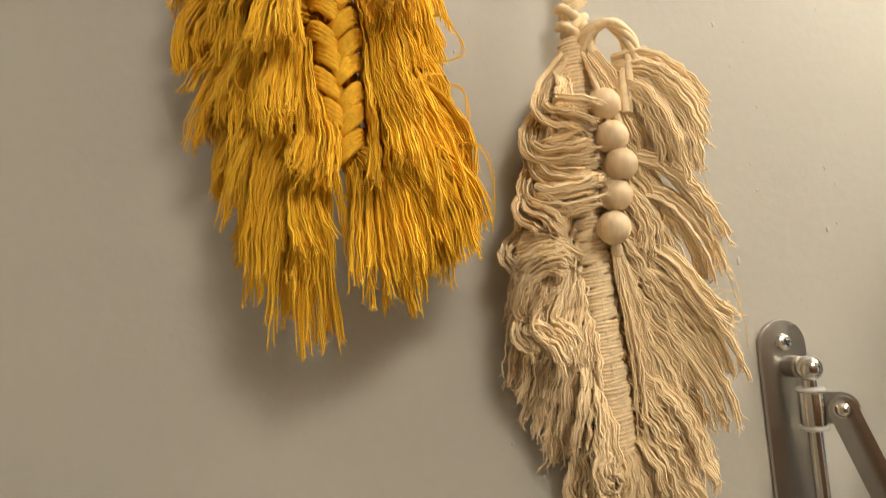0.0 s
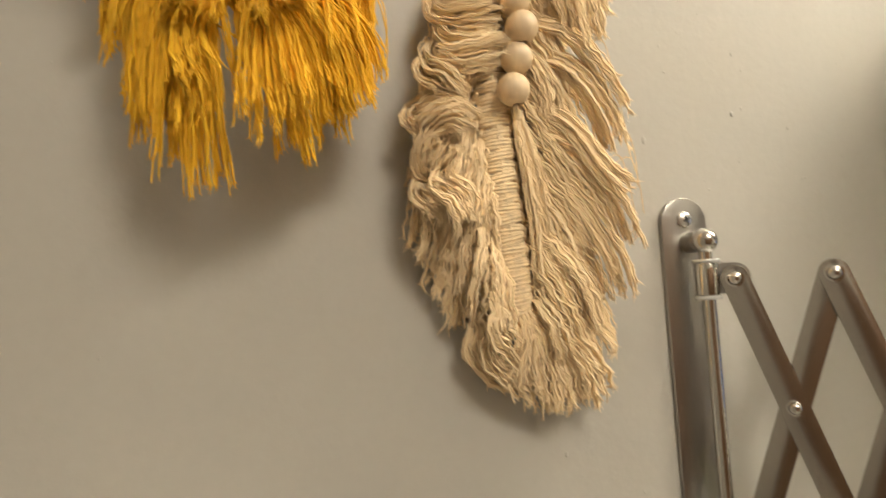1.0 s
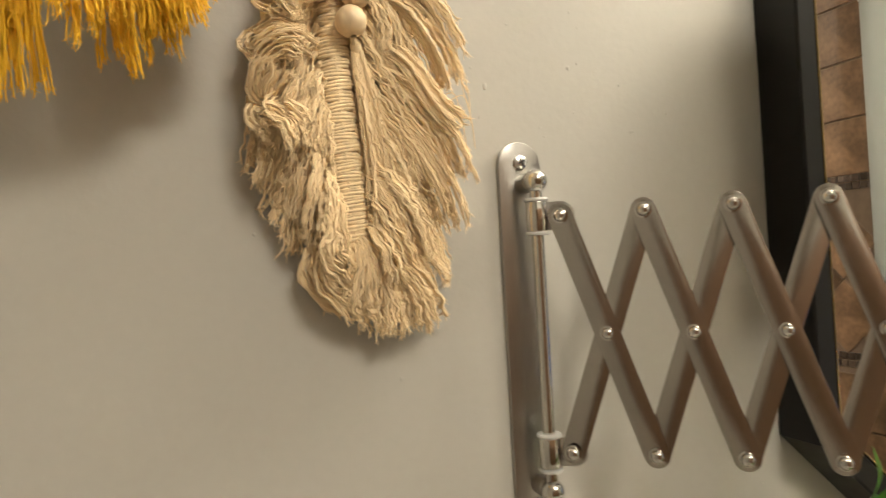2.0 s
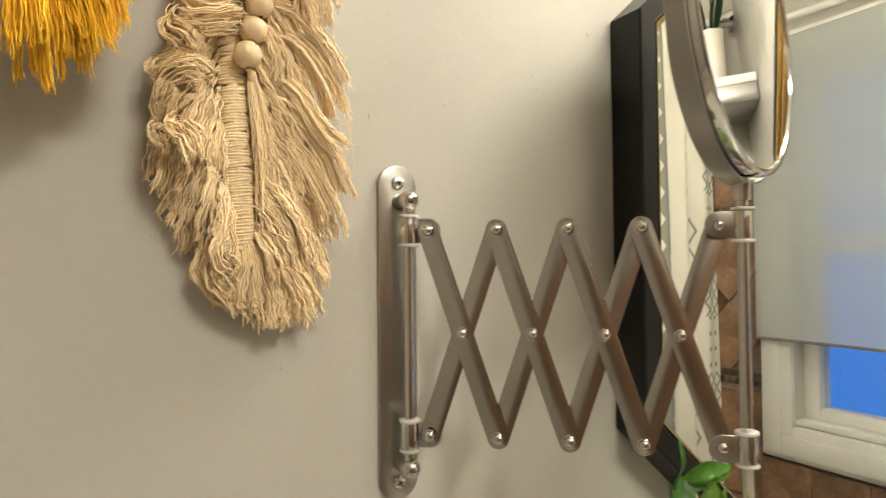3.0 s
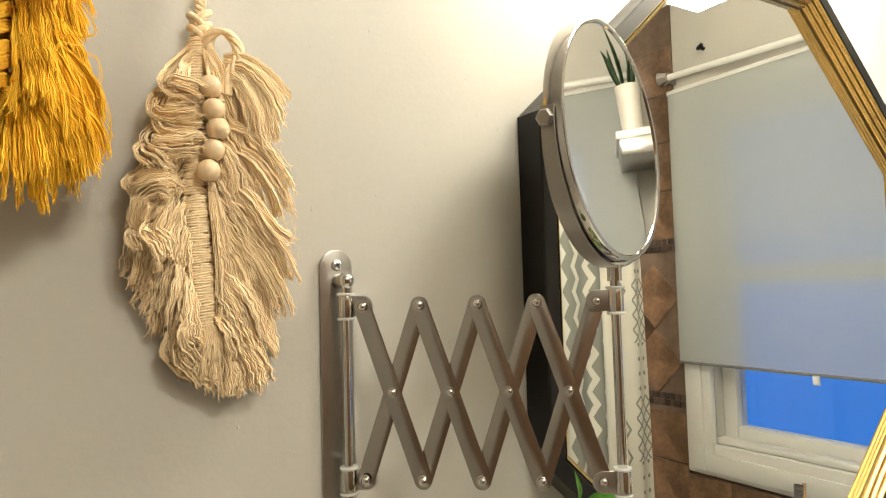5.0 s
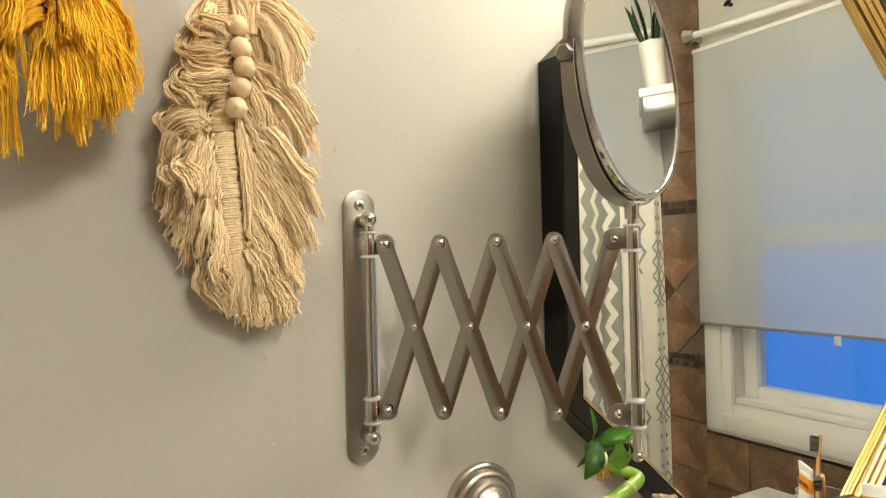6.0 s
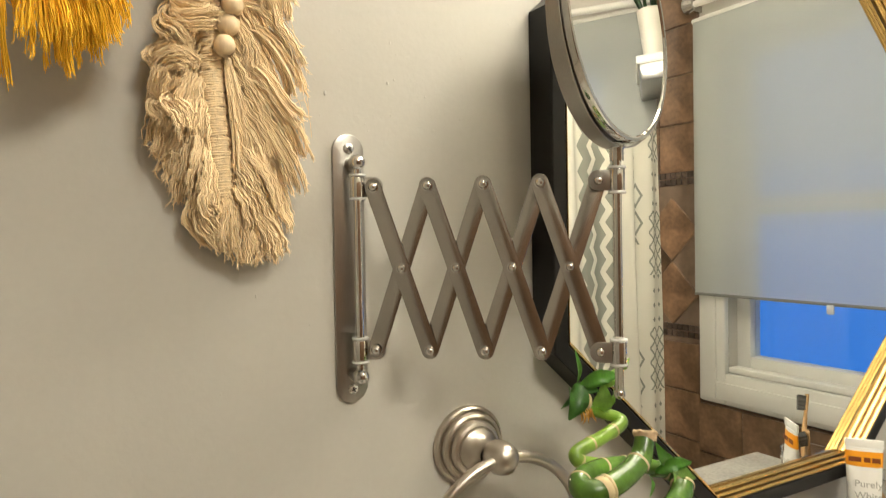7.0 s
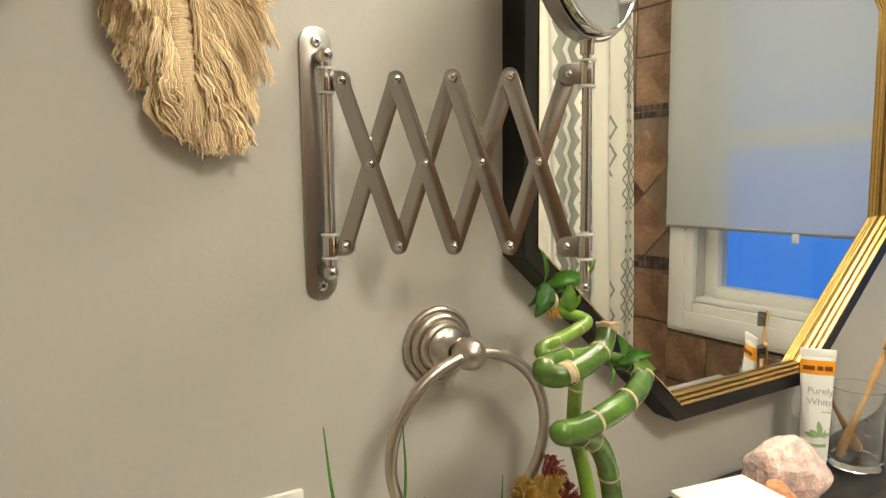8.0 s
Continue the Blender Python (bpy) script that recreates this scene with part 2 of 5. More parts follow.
def merge(bm, b):
    if bm is None:
        return b
    me = bpy.data.meshes.new("tmp")
    b.to_mesh(me)
    b.free()
    bm.from_mesh(me)
    bpy.data.meshes.remove(me)
    return bm


def moved(bm, m):
    bmesh.ops.transform(bm, matrix=m, verts=bm.verts[:])
    return bm


def lathe(profile, m=Matrix(), segments=40, bm=None, sweep=2 * math.pi):
    """Turns a profile of (radius, height) about the local z axis."""
    b = bmesh.new()
    full = sweep > 6.28
    n = segments if full else segments + 1
    rings = []
    for r, h in profile:
        if r < 1e-7:
            rings.append([b.verts.new((0, 0, h))])
        else:
            rings.append([b.verts.new((r * math.cos(sweep * i / segments), r * math.sin(sweep * i / segments), h)) for i in range(n)])
    for a, c in zip(rings, rings[1:]):
        for i in range(segments):
            j = (i + 1) % n
            vs = [a[i % len(a)], a[j % len(a)], c[j % len(c)], c[i % len(c)]]
            vs = list(dict.fromkeys(vs))
            if len(vs) > 2:
                b.faces.new(vs)
    bmesh.ops.recalc_face_normals(b, faces=b.faces[:])
    bmesh.ops.transform(b, matrix=m, verts=b.verts[:])
    return merge(bm, b)


def axis(at, way, up=(0, 0, 1)):
    """A frame at a place whose z axis points along way."""
    z = Vector(way).normalized()
    x = Vector(up).cross(z)
    x = x.normalized() if x.length > 1e-4 else Vector((1, 0, 0))
    return Matrix.Translation(at) @ Matrix((x, z.cross(x), z)).transposed().to_4x4()


def smooth_line(points, n):
    """n points on a Catmull-Rom line through the given ones."""
    p = np.array(points, float)
    q = np.vstack((2 * p[0] - p[1], p, 2 * p[-1] - p[-2]))
    out = []
    for s in np.linspace(0, len(p) - 1, n):
        i = min(int(s), len(p) - 2)
        t = s - i
        a, b, c, d = q[i:i + 4]
        out.append(0.5 * (2 * b + (c - a) * t + (2 * a - 5 * b + 4 * c - d) * t * t + (3 * b - a - 3 * c + d) * t ** 3))
    return np.array(out)


def pipe(points, radius, segments=14, bm=None, closed=False, caps=True):
    """A round pipe along a line; radius may be one number or one a point."""
    b = bmesh.new()
    pts = [Vector(p) for p in points]
    n = len(pts)
    rad = [radius] * n if isinstance(radius, (int, float)) else list(radius)
    rings, ref = [], None
    for i, p in enumerate(pts):
        t = (pts[(i + 1) % n] - pts[i - 1]) if closed else (pts[min(i + 1, n - 1)] - pts[max(i - 1, 0)])
        t.normalize()
        if ref is None:
            ref = t.orthogonal()
        ref = (ref - t * ref.dot(t)).normalized()
        side = t.cross(ref)
        rings.append([b.verts.new(p + (ref * math.cos(2 * math.pi * k / segments) + side * math.sin(2 * math.pi * k / segments)) * rad[i]) for k in range(segments)])
    pairs = list(zip(rings, rings[1:])) + ([(rings[-1], rings[0])] if closed else [])
    for a, c in pairs:
        for k in range(segments):
            b.faces.new((a[k], a[(k + 1) % segments], c[(k + 1) % segments], c[k]))
    if caps and not closed:
        b.faces.new(rings[0][::-1]), b.faces.new(rings[-1])
    bmesh.ops.recalc_face_normals(b, faces=b.faces[:])
    return merge(bm, b)


def ball(at, r, u=20, v=12, squash=(1, 1, 1), bm=None):
    b = bmesh.new()
    bmesh.ops.create_uvsphere(b, u_segments=u, v_segments=v, radius=r, matrix=Matrix.Translation(at) @ Matrix.Diagonal((*squash, 1)))
    return merge(bm, b)


def slab(outline, y0, y1, bevel=0.0, m=Matrix()):
    """A flat piece with an outline in local x, z, from depth y0 (front) to y1."""
    b = bmesh.new()
    front = b.faces.new([b.verts.new((x, y0, z)) for x, z in outline])
    r = bmesh.ops.extrude_face_region(b, geom=[front])
    bmesh.ops.translate(b, vec=(0, y1 - y0, 0), verts=[g for g in r["geom"] if isinstance(g, bmesh.types.BMVert)])
    bmesh.ops.recalc_face_normals(b, faces=b.faces[:])
    if bevel:
        rim = [e for e in b.edges if abs(e.verts[0].co.y - e.verts[1].co.y) < 1e-7]
        bmesh.ops.bevel(b, geom=rim, offset=bevel, segments=2, profile=0.5, affect="EDGES")
    return moved(b, m)


def stadium(half_width, half_height, n=12):
    """Outline of an upright bar with round ends."""
    c = half_height - half_width
    top = [(half_width * math.cos(a), c + half_width * math.sin(a)) for a in np.linspace(0, math.pi, n)]
    return top + [(-x, -z) for x, z in top]


def strands(name, tufts, mat, parent, radius, count, seed, points=11, label="", curl=0.0022, wavy=1.0):
    """Each tuft, a bundle of yarn ends along a guide line, becomes one mesh.
    A tuft: (guide points, width at root, width at tip, thickness at tip, share of the strands, fray)."""
    rng = np.random.default_rng(seed)
    made = []
    for guide, w0, w1, th, share, fray in tufts:
        n = max(6, int(count * share))
        line = smooth_line(guide, 40)
        locks = max(3, n // 7)
        lock_at = rng.uniform(-1, 1, (locks, 2))
        mine = rng.integers(0, locks, n)
        off = lock_at[mine] * 0.85 + rng.normal(0, 0.11, (n, 2))
        lock_len = rng.uniform(0.82, 1.0, locks)
        reach = np.clip(lock_len[mine] * rng.uniform(0.90, 1.03, n), 0.3, 1.0)
        s = np.linspace(0, 1, points)[None, :] * reach[:, None]
        where = s * 39
        i0 = np.minimum(where.astype(int), 38)
        f = (where - i0)[..., None]
        base = line[i0] * (1 - f) + line[i0 + 1] * f
        tang = line[i0 + 1] - line[i0]
        tang /= np.linalg.norm(tang, axis=-1, keepdims=True) + 1e-9
        toward = np.array([0.0, -1.0, 0.0])
        side = np.cross(tang, toward)
        small = np.linalg.norm(side, axis=-1, keepdims=True)
        side = np.where(small > 0.2, side / (small + 1e-9), np.array([1.0, 0, 0]))
        up = np.cross(side, tang)
        width = w0 + (w1 - w0) * s ** 0.8
        thick = w0 * 0.6 + (th - w0 * 0.6) * s
        ph = rng.uniform(0, 6.28, (locks, 4))[mine]
        own = rng.uniform(0, 6.28, (n, 4))
        fq = rng.uniform(8, 17, (locks, 2))[mine]
        splay = rng.normal(0, 1, (locks, 2))[mine] * curl
        wave = wavy * 0.0016 * np.sin(ph[:, :1] + s * fq[:, :1]) * np.minimum(1, s * 2.5) + splay[:, :1] * s ** 2 + 0.00045 * np.sin(own[:, :1] + s * 34)
        wave2 = wavy * 0.0012 * np.sin(ph[:, 1:2] + s * fq[:, 1:]) * np.minimum(1, s * 2.5) + splay[:, 1:] * s ** 2 + 0.00045 * np.sin(own[:, 1:2] + s * 30)
        loose = (rng.random(n) < fray)[:, None] * rng.normal(0, 0.004, (n, 2))
        P = base + side * (off[:, :1] * width + wave + loose[:, :1] * s ** 2)[..., None] + up * (off[:, 1:] * thick + wave2 + loose[:, 1:] * s ** 2)[..., None]
        P[..., 1] = np.minimum(P[..., 1], -0.0012)
        ring = []
        sp = np.roll(P, -1, axis=1) - np.roll(P, 1, axis=1)
        sp[:, 0], sp[:, -1] = P[:, 1] - P[:, 0], P[:, -1] - P[:, -2]
        sp /= np.linalg.norm(sp, axis=-1, keepdims=True) + 1e-9
        e1 = np.cross(sp, np.array([0.31, 0.9, 0.29]))
        e1 /= np.linalg.norm(e1, axis=-1, keepdims=True) + 1e-9
        e2 = np.cross(sp, e1)
        r = radius * rng.uniform(0.8, 1.2, (n, 1, 1))
        for k in range(3):
            a = 2 * math.pi * k / 3
            ring.append(P + (e1 * math.cos(a) + e2 * math.sin(a)) * r)
        V = np.stack(ring, 2).reshape(-1, 3) - np.array(ORIGIN[parent.name])
        idx = np.arange(n * points * 3).reshape(n, points, 3)
        quads = []
        for k in range(3):
            j = (k + 1) % 3
            quads.append(np.stack((idx[:, :-1, k], idx[:, :-1, j], idx[:, 1:, j], idx[:, 1:, k]), -1).reshape(-1, 4))
        me = bpy.data.meshes.new(name)
        me.from_pydata(V.tolist(), [], np.vstack(quads).tolist())
        me.polygons.foreach_set("use_smooth", [True] * len(me.polygons))
        me.materials.append(mat)
        ob = new(name, me)
        ob.parent = parent
        if label:
            tagged(ob, label)
        made.append(ob)
    return made


def spun(lines, radius, sides, at):
    """Vertices and faces of round yarns along lines, an array (yarns, points, 3), about the place at."""
    n, points = lines.shape[:2]
    way = np.empty_like(lines)
    way[:, 1:-1] = lines[:, 2:] - lines[:, :-2]
    way[:, 0], way[:, -1] = lines[:, 1] - lines[:, 0], lines[:, -1] - lines[:, -2]
    way /= np.linalg.norm(way, axis=-1, keepdims=True) + 1e-9
    e1 = np.cross(way, np.array([0.31, 0.9, 0.29]))
    e1 /= np.linalg.norm(e1, axis=-1, keepdims=True) + 1e-9
    e2 = np.cross(way, e1)
    turn = np.arange(sides) * 2 * math.pi / sides
    ring = lines[:, :, None] + (e1[:, :, None] * np.cos(turn)[:, None] + e2[:, :, None] * np.sin(turn)[:, None]) * radius[..., None, None]
    idx = np.arange(n * points * sides).reshape(n, points, sides)
    nxt = np.roll(idx, -1, axis=2)
    faces = np.stack((idx[:, :-1], nxt[:, :-1], nxt[:, 1:], idx[:, 1:]), -1).reshape(-1, 4)
    return ring.reshape(-1, 3) - np.array(at), faces


def yarns(name, tufts, mat, parent, radius, seed, points=16, label="", crimp=1.0, split=3, blunt=0.05, clump=7, stray=0.0018):
    """Each tuft becomes one mesh of cut yarns along a guide line; every yarn ends in a few loosened fibres.
    A tuft: (guide points, width at root, width at tip, thickness at tip, number of yarns)."""
    rng = np.random.default_rng(seed)
    for guide, w0, w1, th, n in tufts:
        line = smooth_line(guide, 48)
        length = np.linalg.norm(np.diff(line, axis=0), axis=1).sum()
        tang = np.gradient(line, axis=0)
        tang /= np.linalg.norm(tang, axis=1, keepdims=True) + 1e-9
        side = np.cross(tang, np.array([0.0, -1.0, 0.0]))
        size = np.linalg.norm(side, axis=1, keepdims=True)
        side = np.where(size > 0.25, side / (size + 1e-9), np.array([0.0, 0, 1.0]))
        for _ in range(6):
            side[1:-1] = (side[2:] + side[:-2] + side[1:-1]) / 3
        side /= np.linalg.norm(side, axis=1, keepdims=True) + 1e-9
        up = np.cross(side, tang)
        groups = max(2, n // clump)
        home = rng.integers(0, groups, n)
        cu, cv = np.linspace(-0.9, 0.9, groups)[rng.permutation(groups)], rng.uniform(-0.8, 0.8, groups)
        u = cu[home] + rng.normal(0, 0.9 / groups + 0.06, n)
        v = cv[home] + rng.normal(0, 0.25, n)
        reach = 1 - blunt * rng.random(n) - 1.4 * blunt * rng.random(groups)[home]
        s = np.linspace(0, 1, points)[None, :] * reach[:, None]
        where = s * 47
        i = np.minimum(where.astype(int), 46)
        f = (where - i)[..., None]
        base = line[i] * (1 - f) + line[i + 1] * f
        sd, un = side[i], up[i]
        width = w0 + (w1 - w0) * s ** 0.9
        thick = w0 * 0.55 + (th - w0 * 0.55) * s
        waves = length / 0.011
        ph, pw = rng.uniform(0, 6.28, (groups, 2))[home], rng.uniform(0.75, 1.3, (groups, 1))[home]
        own = rng.uniform(0, 6.28, (n, 2))
        grow = np.minimum(1, s * 3)
        bend = rng.normal(0, stray, (groups, 2))[home] + rng.normal(0, stray * 0.35, (n, 2))
        a = u[:, None] * width + grow * crimp * (0.00060 * np.sin(ph[:, :1] + s * 6.28 * waves * pw) + 0.00038 * np.sin(own[:, :1] + s * 6.28 * waves * 1.7)) + bend[:, :1] * s ** 2
        b = v[:, None] * thick + grow * crimp * (0.00055 * np.cos(ph[:, 1:] + s * 6.28 * waves * pw) + 0.00038 * np.cos(own[:, 1:] + s * 6.28 * waves * 1.5)) + bend[:, 1:] * s ** 2
        P = base + sd * a[..., None] + un * b[..., None]
        P[..., 1] = np.minimum(P[..., 1], -radius * 1.5)
        fat = radius * rng.uniform(0.8, 1.2, (n, 1)) * np.ones((1, points))
        at = ORIGIN[parent.name]
        V, F = spun(P, fat, 4, at)
        if split:
            last, way = P[:, -1], P[:, -1] - P[:, -2]
            way /= np.linalg.norm(way, axis=1, keepdims=True) + 1e-9
            last, way = np.repeat(last, split, 0), np.repeat(way, split, 0)
            m = len(last)
            tip = way * rng.uniform(2.5, 6.5, (m, 1)) * radius + rng.normal(0, 2.0 * radius, (m, 3))
            ends = np.stack((last - way * radius * 2, last + tip * 0.45, last + tip + rng.normal(0, 0.5 * radius, (m, 3))), 1)
            ends[..., 1] = np.minimum(ends[..., 1], -0.0006)
            V2, F2 = spun(ends, np.array([[0.62, 0.50, 0.30]]) * radius * np.ones((m, 1)), 3, at)
            V, F2 = np.vstack((V, V2)), F2 + len(V)
            F = np.vstack((F, F2))
        me = bpy.data.meshes.new(name)
        me.from_pydata(V.tolist(), [], F.tolist())
        me.polygons.foreach_set("use_smooth", [True] * len(me.polygons))
        me.materials.append(mat)
        ob = new(name, me)
        ob.parent = parent
        if label:
            tagged(ob, label)


# ---- the room ----
XW, YB, XL, TOP = 1.70, -1.95, -1.10, 2.45
north = tagged(part("wall_north", box(XL - 0.1, XW + 0.1, 0, 0.1, 0, TOP), PAINT, smooth=0), "warm off-white painted wall with a faint roller texture", "wall", kind="structure")
south = tagged(part("wall_south", box(XL - 0.1, XW + 0.1, YB - 0.1, YB, 0, TOP), PAINT, smooth=0), "unseen off-white painted wall with an added dark facing below", "wall", kind="structure")
# unseen dark slab, added so the scissor links have something dark to reflect
part("wainscot", box(XL + 0.003, XW - 0.003, YB + 0.0005, YB + 0.010, 0.003, 1.95, 0.002), TILE, south, "unseen brown facing added to darken reflections in the steel", 0)
tagged(part("wall_west", box(XL - 0.1, XL, YB, 0, 0, TOP), PAINT, smooth=0), "warm off-white painted bathroom wall", "wall", kind="structure")
WY0, WY1, WZ0, WZ1 = -0.775, -0.165, 0.955, 1.93      # window opening
b = box(XW, XW + 0.1, YB, WY0, 0, TOP)
b = box(XW, XW + 0.1, WY1, 0, 0, TOP, bm=b)
b = box(XW, XW + 0.1, WY0, WY1, 0, WZ0, bm=b)
b = box(XW, XW + 0.1, WY0, WY1, WZ1, TOP, bm=b)
east = tagged(part("wall_east", b, PAINT, smooth=0), "painted wall with a window and brown tile surround", "wall", kind="structure")
tagged(part("floor", box(XL - 0.1, XW + 0.1, YB - 0.1, 0.1, -0.1, 0), FLOOR, smooth=0), "brown tiled bathroom floor", "floor", kind="structure")
tagged(part("ceiling", box(XL - 0.1, XW + 0.1, YB - 0.1, 0.1, TOP, TOP + 0.1), CEILING, smooth=0), "matt white painted ceiling", "ceiling", kind="structure")

# specks and dried drips in the wall paint
rng = random.Random(5)
b = bmesh.new()
specks = [(0.201, 1.496, 0.0011), (0.259, 1.510, 0.0012), (0.228, 1.209, 0.0010), (0.140, 1.329, 0.0011)]
specks += [(rng.uniform(-0.1, 0.42), rng.uniform(1.1, 1.75), rng.uniform(0.0004, 0.0010)) for _ in range(40)]
specks += [(rng.gauss(0.27, 0.06), rng.gauss(1.55, 0.06), rng.uniform(0.0004, 0.0008)) for _ in range(40)]
for x, z, r in specks:
    b = ball((x, 0, z), r, 8, 5, (rng.uniform(0.6, 1.1), 0.5, rng.uniform(0.8, 2.2)), b)
tagged(part("paint_specks", b, PAINT, north), "dried paint specks", kind="stuff")

# vanity light above the large mirror, out of sight but for its reflection
light = thing("vanity_light", (0.79, 0, 1.90), "wall light bar with three lit square frosted shades", "wall light")
part("back_plate", box(0.56, 1.02, -0.022, 0, 2.045, 2.105, 0.004), NICKEL, light)
for x in (0.62, 0.79, 0.96):
    part("arm", pipe([(x, -0.02, 2.075), (x, -0.205, 2.075), (x, -0.205, 2.035)], 0.008), NICKEL, light)
    part("shade", box(x - 0.055, x + 0.055, -0.260, -0.150, 1.905, 2.035, 0.006), FROSTED, light, "lit frosted glass shade")
# unseen fill light, added to brighten the left wall and soften shadows
fill_light = thing("ceiling_fill_light", (0.42, -1.35, 2.40), "unseen round ceiling fill light with a glowing diffuser", "ceiling light")
part("pan", lathe([(0, 0), (0.300, 0), (0.300, -0.022), (0.293, -0.026), (0.287, -0.022), (0.287, -0.006), (0, -0.006)], Matrix.Translation((0.42, -1.35, TOP - 0.0005)), 48), NICKEL, fill_light)
part("diffuser", lathe([(0, -0.050), (0.15, -0.046), (0.24, -0.034), (0.285, -0.020), (0.285, -0.010), (0, -0.010)], Matrix.Translation((0.42, -1.35, TOP - 0.0005)), 48), FILL_GLOW, fill_light, "lit diffuser")

# ---- octagonal wall mirror ----
MX, MZ = 0.789, 1.4265


def octagon(inset):
    """Corners of the mirror's outline, moved inwards."""
    w, a = 0.375, 0.168
    low, c0, high, c1 = 0.3815, 0.142, 0.398, 0.124
    pts = [(-w, -a), (-c0, -low), (c0, -low), (w, -a), (w, a), (c1, high), (-c1, high), (-w, a)]
    out = []
    for i in range(8):
        lines = []
        for p, q in ((pts[i - 1], pts[i]), (pts[i], pts[(i + 1) % 8])):
            d = Vector((q[0] - p[0], q[1] - p[1])).normalized()
            n = Vector((-d.y, d.x))
            lines.append((Vector(p) + n * inset, d))
        (p, d), (q, e) = lines
        s = ((q.x - p.x) * e.y - (q.y - p.y) * e.x) / (d.x * e.y - d.y * e.x)
        out.append((MX + p.x + s * d.x, MZ + p.y + s * d.y))
    return out


def moulding(profile, side):
    """One mitred side of the frame: the profile is (inset, depth)."""
    b = bmesh.new()
    rows = []
    for inset, y in profile:
        o = octagon(inset)
        p, q = o[side], o[(side + 1) % 8]
        rows.append((b.verts.new((p[0], y, p[1])), b.verts.new((q[0], y, q[1]))))
    for (a, c), (d, e) in zip(rows, rows[1:] + rows[:1]):
        b.faces.new((a, c, e, d))
    b.faces.new([r[0] for r in rows]), b.faces.new([r[1] for r in rows][::-1])
    bmesh.ops.recalc_face_normals(b, faces=b.faces[:])
    return b


big_mirror = thing("wall_mirror", (MX, 0, 1.05), "octagonal wall mirror in a deep black frame with gold inner trim", "mirror")
for side in range(8):
    part("frame_side", moulding([(0, -0.001), (0, -0.0335), (0.0015, -0.035), (0.0160, -0.035), (0.0172, -0.0338), (0.0174, -0.001)], side), BLACK, big_mirror, "black lacquered frame side", 20)
    part("rebate", moulding([(0.0175, -0.001), (0.0175, -0.0305), (0.0206, -0.0285), (0.0212, -0.0235), (0.0242, -0.0215), (0.0248, -0.0170), (0.0280, -0.0130), (0.0280, -0.001)], side), GOLD_DARK, big_mirror, "darker gold groove between the gold beads", 12)
    for u, y in ((0.0177, -0.0300), (0.0211, -0.0232), (0.0247, -0.0165)):
        part("gold_bead", moulding([(u, y), (u + 0.0002, y - 0.0034), (u + 0.0009, y - 0.0045), (u + 0.0018, y - 0.0042), (u + 0.0025, y - 0.0030), (u + 0.0028, y - 0.0010), (u + 0.0027, y + 0.0012)], side), GOLD, big_mirror, "gold bead of the inner trim", 50)
o = octagon(0.0281)
part("glass", slab([(x, z) for x, z in o], -0.0130, -0.0015), MIRROR, big_mirror, "silvered mirror glass", 0)

# ---- extending shaving mirror ----
PX, PZ0, PZ1 = 0.2195, 1.2335, 1.4625
arm_way = Vector((0.789, -0.614, 0))
arm_face = Vector((-0.614, -0.789, 0))
P0 = Vector((0.232, -0.026, 0))
PITCH, ZT, ZB = 0.0456, 1.4160, 1.2805
ZM = (ZT + ZB) / 2
vanity = thing("extending_mirror", (PX, 0, PZ0), "brushed steel scissor-arm shaving mirror screwed to the wall", "mirror")
plate = part("wall_plate", slab(stadium(0.014, (PZ1 - PZ0) / 2, 16), -0.0034, -0.0002, 0.0008, Matrix.Translation((PX, 0, (PZ0 + PZ1) / 2))), STEEL, vanity)
for z in (1.4500, 1.2450):
    s = part("screw", lathe([(0.0046, 0), (0.0046, 0.0006), (0.0040, 0.0018), (0.0022, 0.0027), (0, 0.0030)], axis((PX, -0.0034, z), (0, -1, 0)), 20), SCREW, vanity)
    # slot is a raised cross whose shade is put into its dark colour
    b = box(-0.0022, 0.0022, -0.0005, 0.0005, 0, 0.0006)
    b = box(-0.0005, 0.0005, -0.0022, 0.0022, 0, 0.0006, bm=b)
    part("cross_slot", moved(b, axis((PX, -0.0060, z), (0, -1, 0)) @ pose(0, 0, 0, 0, 0, 25)), SLOT_SHADE, s, smooth=0)
ROD = P0 - arm_way * 0.0135
for z in (1.4370, 1.2580):
    part("rod_post", lathe([(0.0058, 0), (0.0058, 0.0095), (0.0050, 0.0105)], axis((ROD.x, -0.0034, z), (0, -1, 0)), 24), STEEL, vanity)
    part("rod_ball", ball((ROD.x, ROD.y - 0.001, z), 0.0067, 24, 14), CHROME, vanity, "polished steel ball end")
part("hinge_rod", pipe([(ROD.x, ROD.y, 1.2580), (ROD.x, ROD.y, 1.4370)], 0.0036), CHROME, vanity)
ROD2 = P0 + arm_way * (4 * PITCH + 0.0145)
part("mirror_rod", pipe([(ROD2.x, ROD2.y, z) for z in (1.2490, 1.2500, 1.4390)], [0.0030, 0.0036, 0.0036]), CHROME, vanity)
part("rod_tip", ball((ROD2.x, ROD2.y, 1.2475), 0.0046, 20, 12), CHROME, vanity)


def strip(p, q, layer):
    """A flat round-ended link of the scissor arm from pivot p to pivot q."""
    p, q = Vector(p), Vector(q)
    d = (q - p).normalized()
    m = Matrix((arm_face.cross(d) * -1, arm_face * -1, d)).transposed().to_4x4()
    m = Matrix.Translation((p + q) / 2 + arm_face * layer) @ m
    return slab(stadium(0.0070, (q - p).length / 2 + 0.0070, 12), -0.0007, 0.0007, 0.0003, m)


def pivot(i, z):
    p = P0 + arm_way * PITCH * i
    return Vector((p.x, p.y, z))


